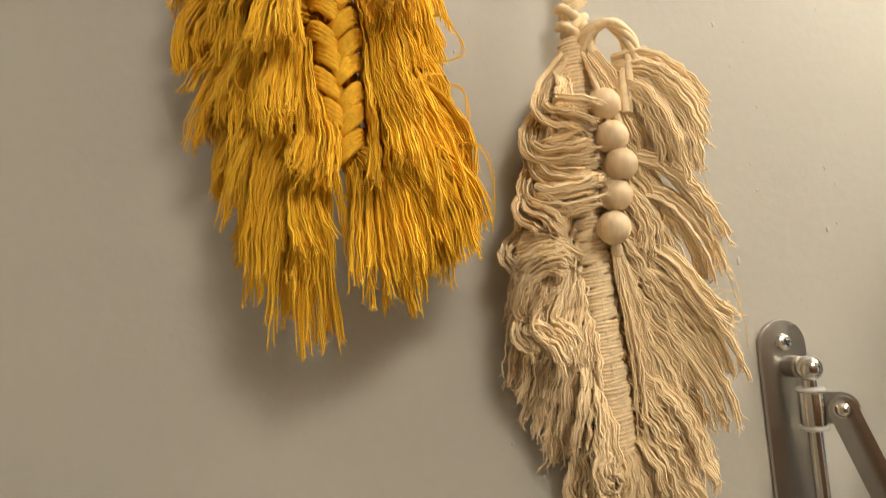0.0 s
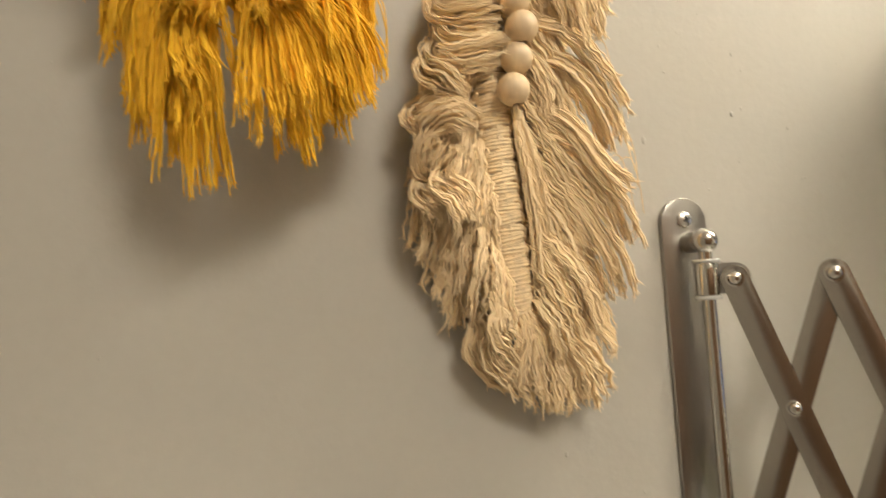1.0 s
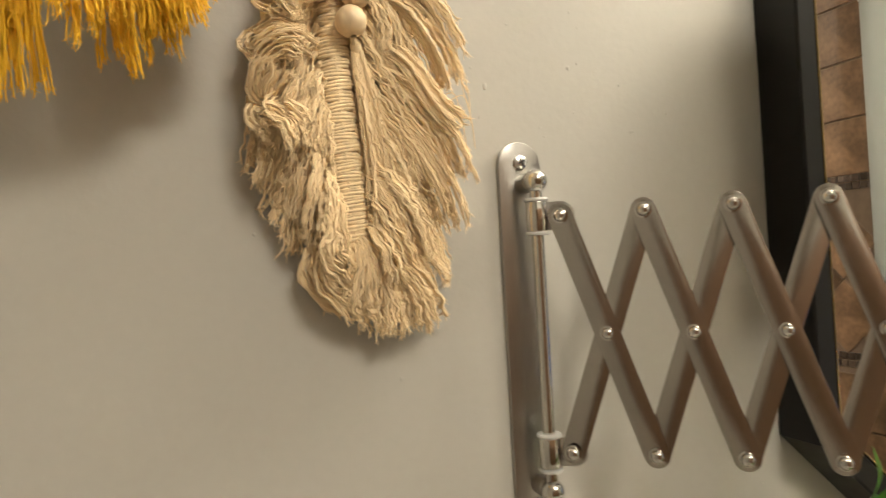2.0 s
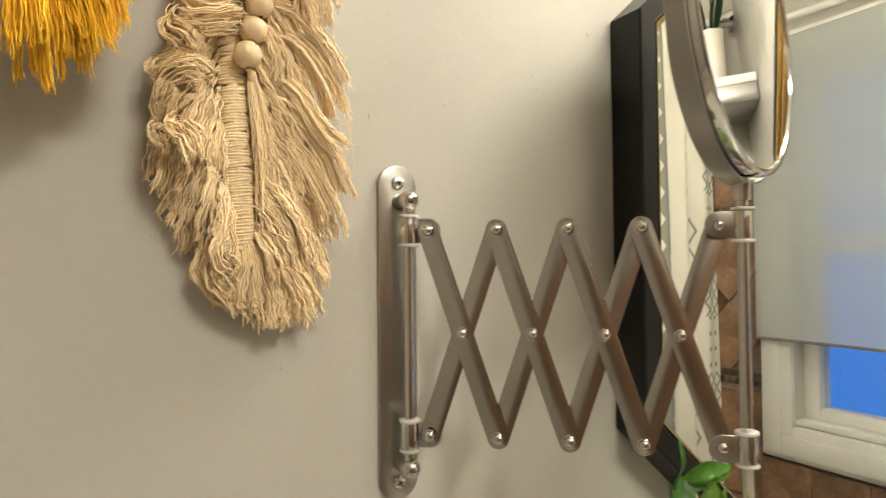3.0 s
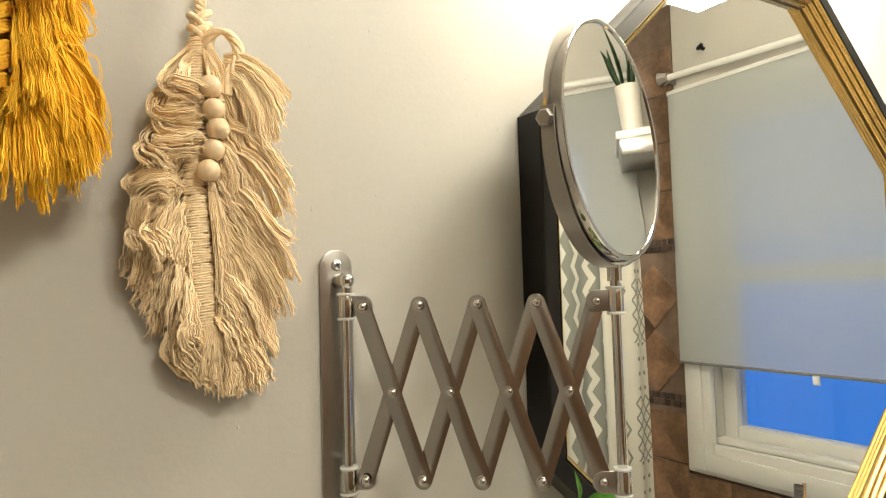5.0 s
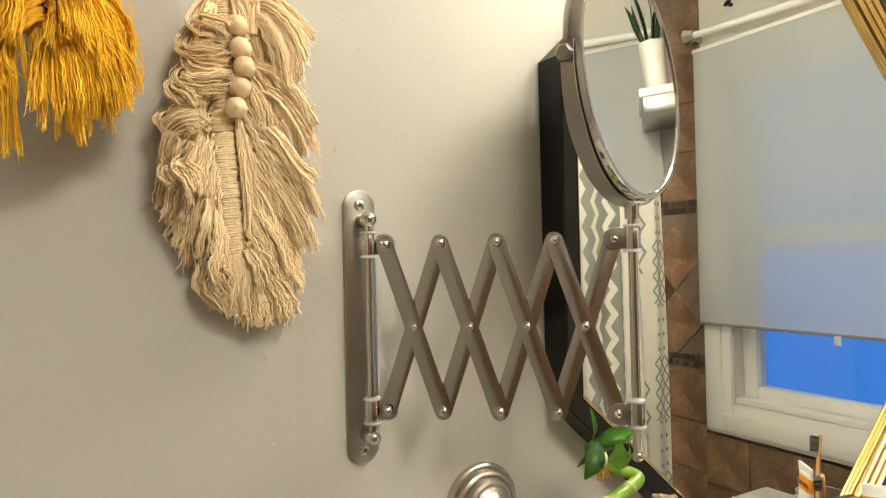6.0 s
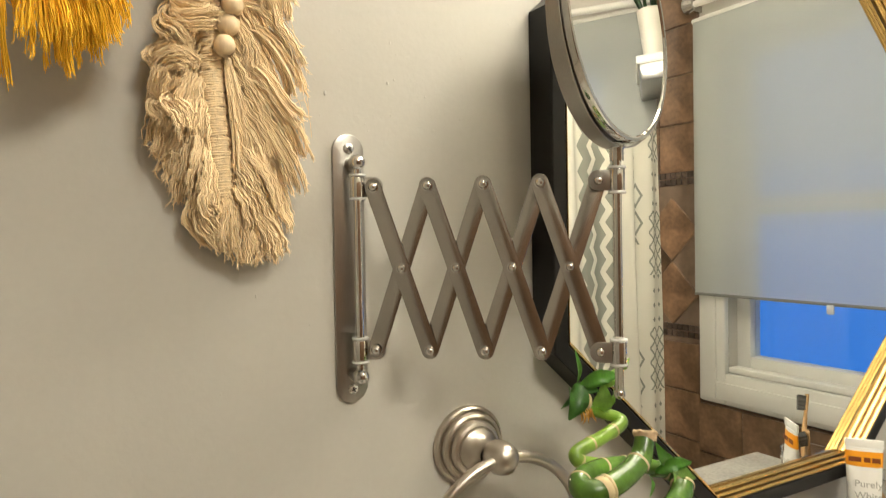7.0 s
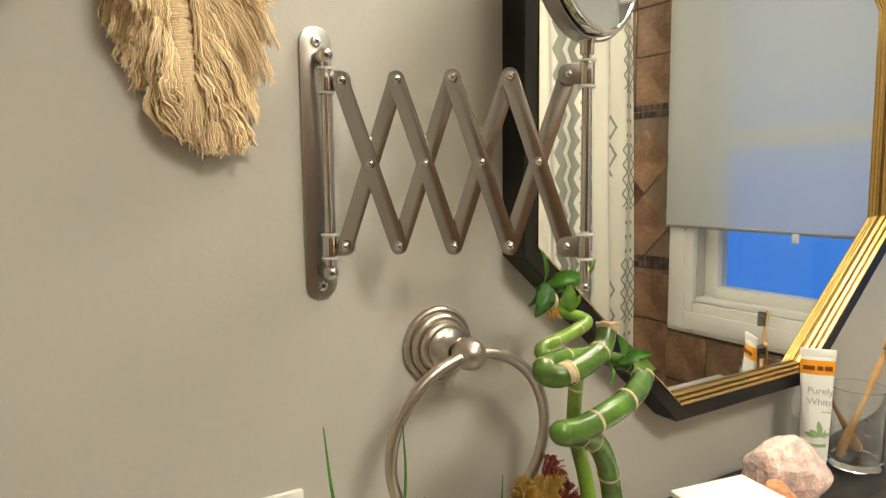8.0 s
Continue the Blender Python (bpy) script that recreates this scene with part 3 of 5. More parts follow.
for i in range(4):
    part("scissor_strip", strip(pivot(i, ZB), pivot(i + 1, ZT), -0.0009), LINK, vanity)
    part("scissor_strip", strip(pivot(i, ZT), pivot(i + 1, ZB), 0.0009), LINK, vanity)


def rivet(at, r=0.0037):
    return lathe([(r * 1.25, -0.0004), (r * 1.25, 0.0002), (r, 0.0004), (r * 0.94, r * 0.45), (r * 0.7, r * 0.8), (r * 0.35, r * 0.96), (0, r)], axis(at, arm_face), 18)


for i in range(5):
    for z in (ZT, ZB):
        part("rivet", rivet(pivot(i, z) + arm_face * 0.0018), CHROME, vanity, "domed polished rivet")
for i in range(4):
    p = (pivot(i, ZT) + pivot(i + 1, ZB)) / 2
    part("rivet", rivet(p + arm_face * 0.0017, 0.0034), CHROME, vanity, "domed polished rivet")
# sleeves with their tabs and nylon washers on both rods
for rod, i, sign in ((ROD, 0, 1), (ROD2, 4, -1)):
    for z in (ZT + 0.0003, ZB - 0.0003):
        b = lathe([(0.0040, -0.0085), (0.0060, -0.0085), (0.0062, -0.0080), (0.0062, 0.0080), (0.0060, 0.0085), (0.0040, 0.0085)], Matrix.Translation((rod.x, rod.y, z)), 28)
        sleeve = part("sleeve", b, CHROME, vanity, "polished hinge sleeve")
        c = pivot(i, z)
        away = sign
        n = 12
        outline = [(0.0082 * math.cos(a) * away, 0.0082 * math.sin(a)) for a in np.linspace(-math.pi / 2, math.pi / 2, n)]
        outline += [(-0.0110 * away, 0.0082), (-0.0110 * away, -0.0082)]
        m = Matrix.Translation(c + arm_face * -0.0019 * (1 if i == 0 else -1)) @ Matrix((arm_way, arm_face * -1, Vector((0, 0, 1)))).transposed().to_4x4()
        part("tab", slab(outline if away > 0 else outline[::-1], -0.0006, 0.0006, 0.0003, m), STEEL, vanity)
        for dz in (-0.0098, 0.0098):
            part("washer", lathe([(0.0036, -0.0010), (0.0068, -0.0010), (0.0072, 0), (0.0068, 0.0010), (0.0036, 0.0010)], Matrix.Translation((rod.x, rod.y, z + dz)), 26), NYLON, vanity, "clear nylon washer")

# round mirror in its yoke
FACE = Vector((0.374, -0.927, 0.0)).normalized()
CEN = Vector((ROD2.x, ROD2.y, 1.5385))
HEAD = axis(CEN, FACE)                      # local z looks out of the glass, local y is up
part("collar", lathe([(0.0036, -0.009), (0.0055, -0.009), (0.0055, 0.0), (0.0075, 0.003), (0.0036, 0.003)], Matrix.Translation((ROD2.x, ROD2.y, 1.4400)), 24), CHROME, vanity)
yoke = bmesh.new()
rows = []
for a in np.linspace(-math.pi * 1.03, math.pi * 0.03, 60):
    row = []
    for r, h in ((0.0960, -0.0062), (0.0960, 0.0062), (0.0967, 0.0066), (0.0974, 0.0062), (0.0974, -0.0062), (0.0967, -0.0066)):
        taper = 0.75 + 0.25 * min(1, abs(a) / 0.5, abs(a + math.pi) / 0.5)
        row.append(yoke.verts.new((r * math.cos(a), r * math.sin(a), h * taper - 0.002)))
    rows.append(row)
for r0, r1 in zip(rows, rows[1:]):
    for k in range(6):
        yoke.faces.new((r0[k], r0[(k + 1) % 6], r1[(k + 1) % 6], r1[k]))
yoke.faces.new(rows[0][::-1]), yoke.faces.new(rows[-1])
bmesh.ops.recalc_face_normals(yoke, faces=yoke.faces[:])
part("yoke", moved(yoke, HEAD), STEEL, vanity, "brushed steel U-shaped yoke")
tilted = HEAD @ pose(0, 0, 0, -3, 0, 0)
housing = part("mirror_housing", lathe([(0.0925, -0.0068), (0.0938, -0.0064), (0.0941, -0.0050), (0.0939, 0.0058), (0.0931, 0.0072), (0.0914, 0.0077), (0.0896, 0.0071), (0.0888, 0.0058)], tilted, 96), CHROME, vanity, "polished steel rim of the round mirror")
part("mirror_glass", lathe([(0, 0.0060), (0.0892, 0.0060), (0.0892, 0.0050), (0, 0.0050)], tilted, 96), MIRROR, housing, "round mirror glass", 20)
part("mirror_back", lathe([(0, -0.0063), (0.0930, -0.0063), (0.0930, -0.0053), (0, -0.0053)], tilted, 96), MIRROR, housing, "second mirror face at the back", 20)
for sgn in (-1, 1):
    at = HEAD @ Vector((sgn * 0.0950, 0, -0.002))
    way = HEAD.to_3x3() @ Vector((sgn, 0, 0))
    part("pivot_bolt", lathe([(0.0030, -0.002), (0.0030, 0.0035), (0.0062, 0.0036), (0.0062, 0.0070), (0.0050, 0.0082), (0, 0.0084)], axis(at, way), 6 if sgn < 0 else 16), STEEL, vanity, "hexagonal pivot bolt", 25)

# ---- towel ring and towel ----
RC = Vector((0.3435, -0.050, 1.0965))
ring = thing("towel_ring", (0.335, 0, 1.177), "brushed nickel towel ring on a stepped round wall plate", "towel ring")
base_profile = [(0.0370, 0.0002), (0.0373, 0.0030), (0.0366, 0.0056), (0.0350, 0.0072), (0.0336, 0.0074), (0.0332, 0.0064), (0.0322, 0.0064), (0.0319, 0.0088), (0.0308, 0.0116), (0.0288, 0.0132), (0.0274, 0.0134), (0.0270, 0.0122), (0.0259, 0.0122), (0.0255, 0.0150), (0.0238, 0.0180), (0.0214, 0.0192), (0.0206, 0.0184), (0.0198, 0.0186), (0.0190, 0.0206), (0.0160, 0.0226), (0.0130, 0.0250), (0.0108, 0.0295), (0.0098, 0.0350), (0.0102, 0.0390)]
part("wall_rosette", lathe(base_profile, axis((0.335, 0, 1.177), (0, -1, 0)), 64), NICKEL, ring, "stepped round rosette", 28)
part("knob", lathe([(0.0095, 0.034), (0.0118, 0.0365), (0.0142, 0.0415), (0.0152, 0.0480), (0.0146, 0.0540), (0.0125, 0.0595), (0.0085, 0.0635), (0.0040, 0.0652), (0, 0.0655)], axis((0.335, 0, 1.177), (0.10, -1, 0.0)), 48), NICKEL, ring, "rounded nickel knob", 60)
R = 0.0850
loop = [RC + Vector((R * math.sin(a), -0.004 * math.cos(a), R * math.cos(a) - 0.004)) for a in np.linspace(0, 2 * math.pi, 97)[:-1]]
part("ring_bar", pipe(loop, 0.0053, 18, closed=True), NICKEL, ring, "round nickel ring bar")

towel = thing("hand_towel", (0.345, -0.05, 0.72), "mustard hand towel with red fringe hung through a metal ring", "towel")


def towel_sheet(front):
    b = bmesh.new()
    nx, nz = 46, 30
    grid = []
    for j in range(nz + 1):
        t = j / nz
        row = []
        for i in range(nx + 1):
            u = i / nx * 2 - 1
            spread = 0.052 + 0.030 * t
            x = 0.345 + u * spread + 0.004 * math.sin(7 * t + 3 * u)
            bar = RC.z - 0.004 - math.sqrt(max(R * R - (x - RC.x) ** 2, 0.0004))
            top = bar + 0.0075
            z = top - t * (0.30 if front else 0.27) - 0.010 * math.sin(5 * u) * t
            fold = 0.007 * math.sin(u * 9 + (0.4 if front else 1.9)) * min(1, t * 4)
            y = RC.y + (-1 if front else 1) * (0.0075 * min(1, t * 6) + 0.002) + fold * 0.6 + (0.0 if front else 0.004 * t)
            row.append(b.verts.new((x, min(y, -0.006), z)))
        grid.append(row)
    for j in range(nz):
        for i in range(nx):
            b.faces.new((grid[j][i], grid[j][i + 1], grid[j + 1][i + 1], grid[j + 1][i]))
    r = bmesh.ops.solidify(b, geom=b.faces[:], thickness=0.0025)
    return b


part("front_fall", towel_sheet(True), TOWEL, towel)
part("back_fall", towel_sheet(False), TOWEL, towel)
# the gathered upper corner and its fringe
b = bmesh.new()
grid = []
for j in range(17):
    t = j / 16
    row = []
    for i in range(25):
        u = i / 24 * 2 - 1
        x = 0.402 + u * (0.036 + 0.012 * math.sin(math.pi * t)) + 0.008 * t
        z = 1.046 + 0.004 * math.sin(4 * u) - 0.075 * t - 0.020 * u * u * (1 - t) - 0.012 * u
        y = -0.072 - 0.016 * math.sin(math.pi * min(1, t * 1.3)) * (1 - 0.4 * u * u) + 0.004 * math.sin(8 * u + 3 * t)
        row.append(b.verts.new((x, y, z)))
    grid.append(row)
for j in range(16):
    for i in range(24):
        b.faces.new((grid[j][i], grid[j][i + 1], grid[j + 1][i + 1], grid[j + 1][i]))
bmesh.ops.solidify(b, geom=b.faces[:], thickness=0.002)
part("gathered_corner", b, TOWEL, towel)
rg = random.Random(11)
red, yel = [], []
for k in range(26):
    t = k / 25
    a = Vector((0.424 + 0.030 * t, -0.058 - 0.006 * t, 1.050 - 0.055 * t))
    way = Vector((0.4 + 0.8 * t + rg.uniform(-0.4, 0.4), rg.uniform(-0.5, 0.3), 1.1 - 0.9 * t + rg.uniform(-0.3, 0.3))).normalized() * rg.uniform(0.014, 0.022)
    red.append(([a - way * 0.4, a + way * 0.3 + Vector((0, 0, 0.002)), a + way * 0.75, a + way], 0.0024, 0.0030, 0.0020, 1.0, 0.3))
for k in range(10):
    a = Vector((0.270 + 0.004 * k * 0.6, -0.054, 1.040))
    way = Vector((rg.uniform(-0.4, 0.5), rg.uniform(-0.4, 0.2), 1)).normalized() * rg.uniform(0.012, 0.018)
    red.append(([a - way, a, a + way * 0.5, a + way], 0.0022, 0.0026, 0.0020, 1.0, 0.3))
for k in range(16):
    t = k / 15
    a = Vector((0.372 + 0.058 * t, -0.074, 1.048 - 0.010 * t))
    way = Vector((rg.uniform(-0.5, 0.8), rg.uniform(-0.6, 0.1), 0.8 + rg.uniform(-0.4, 0.3))).normalized() * rg.uniform(0.010, 0.016)
    yel.append(([a - way * 0.5, a, a + way * 0.6, a + way], 0.0018, 0.0022, 0.0016, 1.0, 0.3))
strands("fringe_tuft", red, FRINGE, towel, 0.0006, 26, 3, 6, "rust red fringe")
strands("fringe_tuft", yel, TOWEL, towel, 0.0006, 18, 4, 6, "mustard fringe")

# ---- light switch ----
sw = thing("switch_plate", (0.158, 0, 0.955), "cream plastic light switch plate on the wall", "light switch")
part("plate", box(0.120, 0.196, -0.0065, -0.0003, 0.953, 1.0690, 0.0022), PLASTIC, sw)
part("rocker", box(0.142, 0.175, -0.0095, -0.0060, 0.978, 1.044, 0.0015), PLASTIC, sw)
for z in (0.963, 1.059):
    part("screw", lathe([(0.003, 0), (0.003, 0.0008), (0, 0.0012)], axis((0.158, -0.0064, z), (0, -1, 0)), 14), PLASTIC, sw)

# ---- vanity, ledge and what stands on it ----
LEDGE = 0.932
van = thing("vanity_cabinet", (0.60, -0.25, 0), "painted bathroom vanity cabinet under a stone top", "cabinet")
part("body", box(0.02, 1.40, -0.46, -0.012, 0.08, 0.82, 0.003), CABINET, van)
part("plinth", box(0.04, 1.38, -0.42, -0.014, 0.0, 0.08), CABINET, van)
for k in range(3):
    d = part("door", box(0.04 + k * 0.45, 0.47 + k * 0.45, -0.478, -0.4605, 0.11, 0.80, 0.003), CABINET, van)
    part("handle", pipe([(0.43 + k * 0.45, -0.478, 0.70), (0.43 + k * 0.45, -0.50, 0.70), (0.43 + k * 0.45, -0.50, 0.60), (0.43 + k * 0.45, -0.478, 0.60)], 0.005), NICKEL, d)
tagged(part("countertop", box(0.0, 1.42, -0.49, -0.002, 0.8205, 0.850, 0.004), COUNTER), "pale stone vanity countertop", "countertop")
tagged(part("wall_ledge", box(0.52, 1.42, -0.137, -0.002, 0.8505, LEDGE, 0.003), SHELF), "low black ledge along the wall behind the counter", "shelf")

# toothpaste tube, standing on its cap
tp = thing("toothpaste_tube", (0.893, -0.062, LEDGE), "white toothpaste tube with an orange band standing upright", "toothpaste")
to_eye = Vector((-0.88, -0.477, 0)).normalized()
TB = Matrix((Vector((0, 0, 1)).cross(to_eye).normalized() * 1, -to_eye, Vector((0, 0, 1)))).transposed().to_4x4()
TB = Matrix.Translation((0.893, -0.062, LEDGE)) @ TB @ pose(0, 0, 0, 0, 0, 8)


def tube_ring(t, grow=0.0):
    """Half width and half depth of the laminate at height fraction t."""
    return 0.0168 + 0.0044 * t + grow, 0.0165 * (1 - t) ** 0.8 + 0.0011 + grow


def tube_body(t0, t1, grow=0.0, a0=0.0, a1=2 * math.pi, n=40, rows=14):
    b = bmesh.new()
    full = a1 - a0 > 6.2
    lines = []
    for j in range(rows + 1):
        t = t0 + (t1 - t0) * j / rows
        w, d = tube_ring(t, grow)
        lines.append([b.verts.new((w * math.cos(a), d * math.sin(a), 0.022 + 0.146 * t)) for a in np.linspace(a0, a1, n + (0 if full else 1), endpoint=not full)])
    for p, q in zip(lines, lines[1:]):
        m = len(p)
        for i in range(m if full else m - 1):
            b.faces.new((p[i], p[(i + 1) % m], q[(i + 1) % m], q[i]))
    if full:
        b.faces.new(lines[0][::-1]), b.faces.new(lines[-1])
    bmesh.ops.recalc_face_normals(b, faces=b.faces[:])
    return moved(b, TB)


body = part("laminate_body", tube_body(0, 0.955), TUBE, tp)
part("crimp", moved(box(-0.0216, 0.0216, -0.0014, 0.0014, 0.161, 0.172, 0.0005), TB), TUBE, tp, "flat crimped end")
part("cap", lathe([(0, 0), (0.0150, 0), (0.0158, 0.001), (0.0158, 0.019), (0.0140, 0.022), (0, 0.022)], TB, 36), PLASTIC, tp)
part("orange_band", tube_body(0.795, 0.925, 0.0003), ORANGE, tp, "orange printed band")
for x0, x1 in ((-0.018, -0.004), (-0.001, 0.006), (0.008, 0.017)):
    part("name_bar", moved(box(x0, x1, -0.0056, -0.0050, 0.1440, 0.1500), TB @ Matrix.Translation((0, 0, 0)) @ pose(0, 0.0, 0, 0, 0, 0)), BROWN_PRINT, body, "dark printed bar", 0)


def lettering(text, size, m, mat, parent):
    cu = bpy.data.curves.new("lettering", "FONT")
    cu.body, cu.size, cu.extrude, cu.align_x = text, size, 0.00008, "CENTER"
    ob = bpy.data.objects.new("lettering", cu)
    scene.collection.objects.link(ob)
    dg = bpy.context.evaluated_depsgraph_get()
    me = bpy.data.meshes.new_from_object(ob.evaluated_get(dg))
    bpy.data.objects.remove(ob)
    bpy.data.curves.remove(cu)
    b = bmesh.new()
    b.from_mesh(me)
    bpy.data.meshes.remove(me)
    return part("lettering", moved(b, m), mat, parent, "grey printed words", 0)


for k, word in enumerate(("Purely", "White")):
    t = (0.112 - 0.0145 * k + 0.004 - 0.022) / 0.146
    lettering(word, 0.0122, TB @ Matrix.Translation((0.0035, -tube_ring(t)[1] - 0.0007, 0.1130 - 0.0145 * k)) @ pose(0, 0, 0, 90 - 5, 0, 0), GREY_PRINT, body)
part("small_print", moved(box(-0.006, 0.018, -0.0106, -0.0102, 0.0885, 0.0895), TB), GREY_PRINT, body, "fine grey line of print", 0)
# printed leaf sprig and green bar
b = bmesh.new()
for ang, ln in ((100, 0.022), (150, 0.016), (40, 0.018), (170, 0.020), (15, 0.012)):
    vs = []
    for s in np.linspace(0, 1, 7):
        vs.append((s * ln, 0.0035 * math.sin(math.pi * s)))
    vs += [(x, -y) for x, y in vs[-2:0:-1]]
    f = b.faces.new([b.verts.new((x * math.cos(radians(ang)) - y * math.sin(radians(ang)) + 0.006, 0, x * math.sin(radians(ang)) + y * math.cos(radians(ang)) + 0.056)) for x, y in vs])
for v in b.verts:
    t = max(0.0, (v.co.z - 0.022) / 0.146)
    w, d = tube_ring(t, 0.0006)
    v.co.y = -d * math.sqrt(max(0.05, 1 - (v.co.x / w) ** 2))
part("leaf_print", moved(b, TB), GREEN_PRINT, body, "pale green printed sprig", 0)
part("green_bar", tube_body(0.135, 0.165, 0.0004, math.pi * 1.35, math.pi * 1.75, 10, 2), GREEN_PRINT, body, "green printed bar", 0)
part("red_mark", tube_body(0.80, 0.90, 0.0006, math.pi * 0.35, math.pi * 0.6, 8, 2), RED_PRINT, body, "red printed mark", 0)

# tumbler with two bamboo toothbrushes
CUPX, CUPY = 0.962, -0.082
cup = thing("tumbler", (CUPX, CUPY, LEDGE), "clear glass tumbler holding two bamboo toothbrushes", "cup")
part("foot", lathe([(0, 0.0004), (0.030, 0.0004), (0.033, 0.002), (0.0345, 0.006), (0.0338, 0.0118), (0.0300, 0.0120), (0.0180, 0.0105), (0, 0.0095)], Matrix.Translation((CUPX, CUPY, LEDGE)), 56), GLASS, cup, "thick glass foot")
part("wall", lathe([(0.0305, 0.0124), (0.0337, 0.0124), (0.0330, 0.030), (0.0355, 0.112), (0.0365, 0.1135), (0.0348, 0.1135), (0.0338, 0.112), (0.0312, 0.030), (0.0305, 0.0124)], Matrix.Translation((CUPX, CUPY, LEDGE)), 56), GLASS, cup)


def toothbrush(foot, head, spin):
    """A bamboo toothbrush leaning from foot to head."""
    t = thing("toothbrush", foot, "bamboo toothbrush with dark bristles leaning in a tumbler", "toothbrush", "toothbrushes in the tumbler")
    foot, head = Vector(foot), Vector(head)
    L = (head - foot).length
    m = axis(foot, head - foot) @ pose(0, 0, 0, 0, 0, spin)
    b = bmesh.new()
    rows = []
    for s in np.linspace(0, 1, 34):
        w = 0.0048 + 0.0018 * math.sin(s * 9.0 + 0.6) * (s < 0.75) + (0.0012 if s > 0.86 else -0.0012 if s > 0.70 else 0)
        if s < 0.03 or s > 0.97:
            w *= 0.6
        d = 0.0033 if s < 0.8 else 0.0026
        bend = 0.004 * math.sin(s * math.pi)
        rows.append([b.verts.new((w * math.cos(a), d * math.sin(a) + bend, s * L)) for a in np.linspace(0, 2 * math.pi, 15)[:-1]])
    for p, q in zip(rows, rows[1:]):
        for i in range(14):
            b.faces.new((p[i], p[(i + 1) % 14], q[(i + 1) % 14], q[i]))
    b.faces.new(rows[0][::-1]), b.faces.new(rows[-1])
    bmesh.ops.recalc_face_normals(b, faces=b.faces[:])
    part("handle", moved(b, m), BAMBOO_WOOD, t)
    b = bmesh.new()
    rg = random.Random(spin)
    for i in range(5):
        for j in range(12):
            x, z = (i - 2) * 0.0018, L * 0.87 + j * L * 0.0098
            b = pipe([(x, 0.002, z), (x + rg.uniform(-0.0006, 0.0006), 0.0135, z + rg.uniform(-0.0006, 0.0006))], [0.0009, 0.0011], 5, b)
    part("bristles", moved(b, m), BRISTLE, t, "dark bristles")


toothbrush((CUPX - 0.023, CUPY + 0.011, LEDGE + 0.015), (CUPX + 0.036, CUPY - 0.022, LEDGE + 0.188), 70)
toothbrush((CUPX + 0.020, CUPY + 0.004, LEDGE + 0.015), (CUPX - 0.064, CUPY + 0.040, LEDGE + 0.162), -120)


def rock(name, at, size, mat, seed, label, category, facets):
    """A broken mineral chunk with flat facets."""
    rg = random.Random(seed)
    b = bmesh.new()
    bmesh.ops.create_icosphere(b, subdivisions=4, radius=1)
    cuts = []
    for _ in range(facets):
        n = Vector((rg.gauss(0, 1), rg.gauss(0, 1), rg.gauss(0, 0.9))).normalized()
        cuts.append((n, rg.uniform(0.74, 0.95)))
    cuts.append((Vector((0, 0, -1)), 0.62))
    for v in b.verts:
        r = 1.0
        d = v.co.normalized()
        for n, h in cuts:
            c = d.dot(n)
            if c > 0.05:
                r = min(r, h / c)
        k = noise.noise(d * 3 + Vector((seed, 0, 0))) * 0.05 + noise.noise(d * 8) * 0.03
        v.co = d * (r + (k if d.z > -0.5 else 0))
    low = min(v.co.z for v in b.verts)
    for v in b.verts:
        v.co = Vector((v.co.x * size[0], v.co.y * size[1], (v.co.z - low) * size[2]))
    bmesh.ops.rotate(b, verts=b.verts[:], matrix=Matrix.Rotation(rg.uniform(0, 3), 3, "Z"))
    bmesh.ops.translate(b, verts=b.verts[:], vec=at)
    ob = part(name, b, mat, smooth=7)
    return tagged(ob, label, category)


rock("rose_quartz", (0.786, -0.088, LEDGE), (0.059, 0.043, 0.057), QUARTZ, 4, "rough pale pink rose quartz chunk on the black ledge", "crystal", 40)
rock("salt_crystal", (0.722, -0.118, LEDGE), (0.026, 0.020, 0.036), SALT, 9, "small rough orange crystal on the black ledge", "crystal", 28)

# white box on the counter in front of the ledge
bx = thing("paper_box", (0.52, -0.27, 0.85), "plain white card box standing on the counter", "box")
m = Matrix.Translation((0.590, -0.158, 0.85)) @ pose(0, 0, 0, 0, 0, -10)
part("carton", moved(box(-0.085, 0.0, -0.115, 0.0, 0.0005, 0.186, 0.003), m), CARD, bx)
part("lid", moved(box(-0.087, 0.002, -0.117, 0.002, 0.1865, 0.192, 0.0015), m), CARD, bx)

# ---- lucky bamboo ----


def stalk(points, radii, mat, parent, nodes, name="stalk", n=70):
    line = smooth_line(points, n)
    rad = np.interp(np.linspace(0, 1, n), np.linspace(0, 1, len(radii)), radii)
    length = np.concatenate(([0], np.cumsum(np.linalg.norm(np.diff(line, axis=0), axis=1))))
    u = length / length[-1]
    swell = np.ones(n)
    for k in nodes:
        swell += 0.07 * np.exp(-((u - k) / 0.012) ** 2)
    ob = part(name, pipe(line, list(rad * swell), 20), mat, parent, smooth=60)
    for k in nodes:
        i = int(np.argmin(abs(u - k)))
        i = max(1, min(n - 2, i))
        t = Vector(line[i + 1] - line[i - 1]).normalized()
        r = rad[i] * 1.045
        tilt = Vector((0.25 * math.sin(k * 40), 0.25 * math.cos(k * 31), 0.1))
        part("node_ring", lathe([(r * 0.99, -0.0016), (r * 1.04, -0.0008), (r * 1.055, 0.0002), (r * 1.04, 0.0009), (r * 0.99, 0.0015)], axis(line[i], t + tilt * 0.5), 24), NODE, ob, "pale dried node ring", 60)
    return ob, line


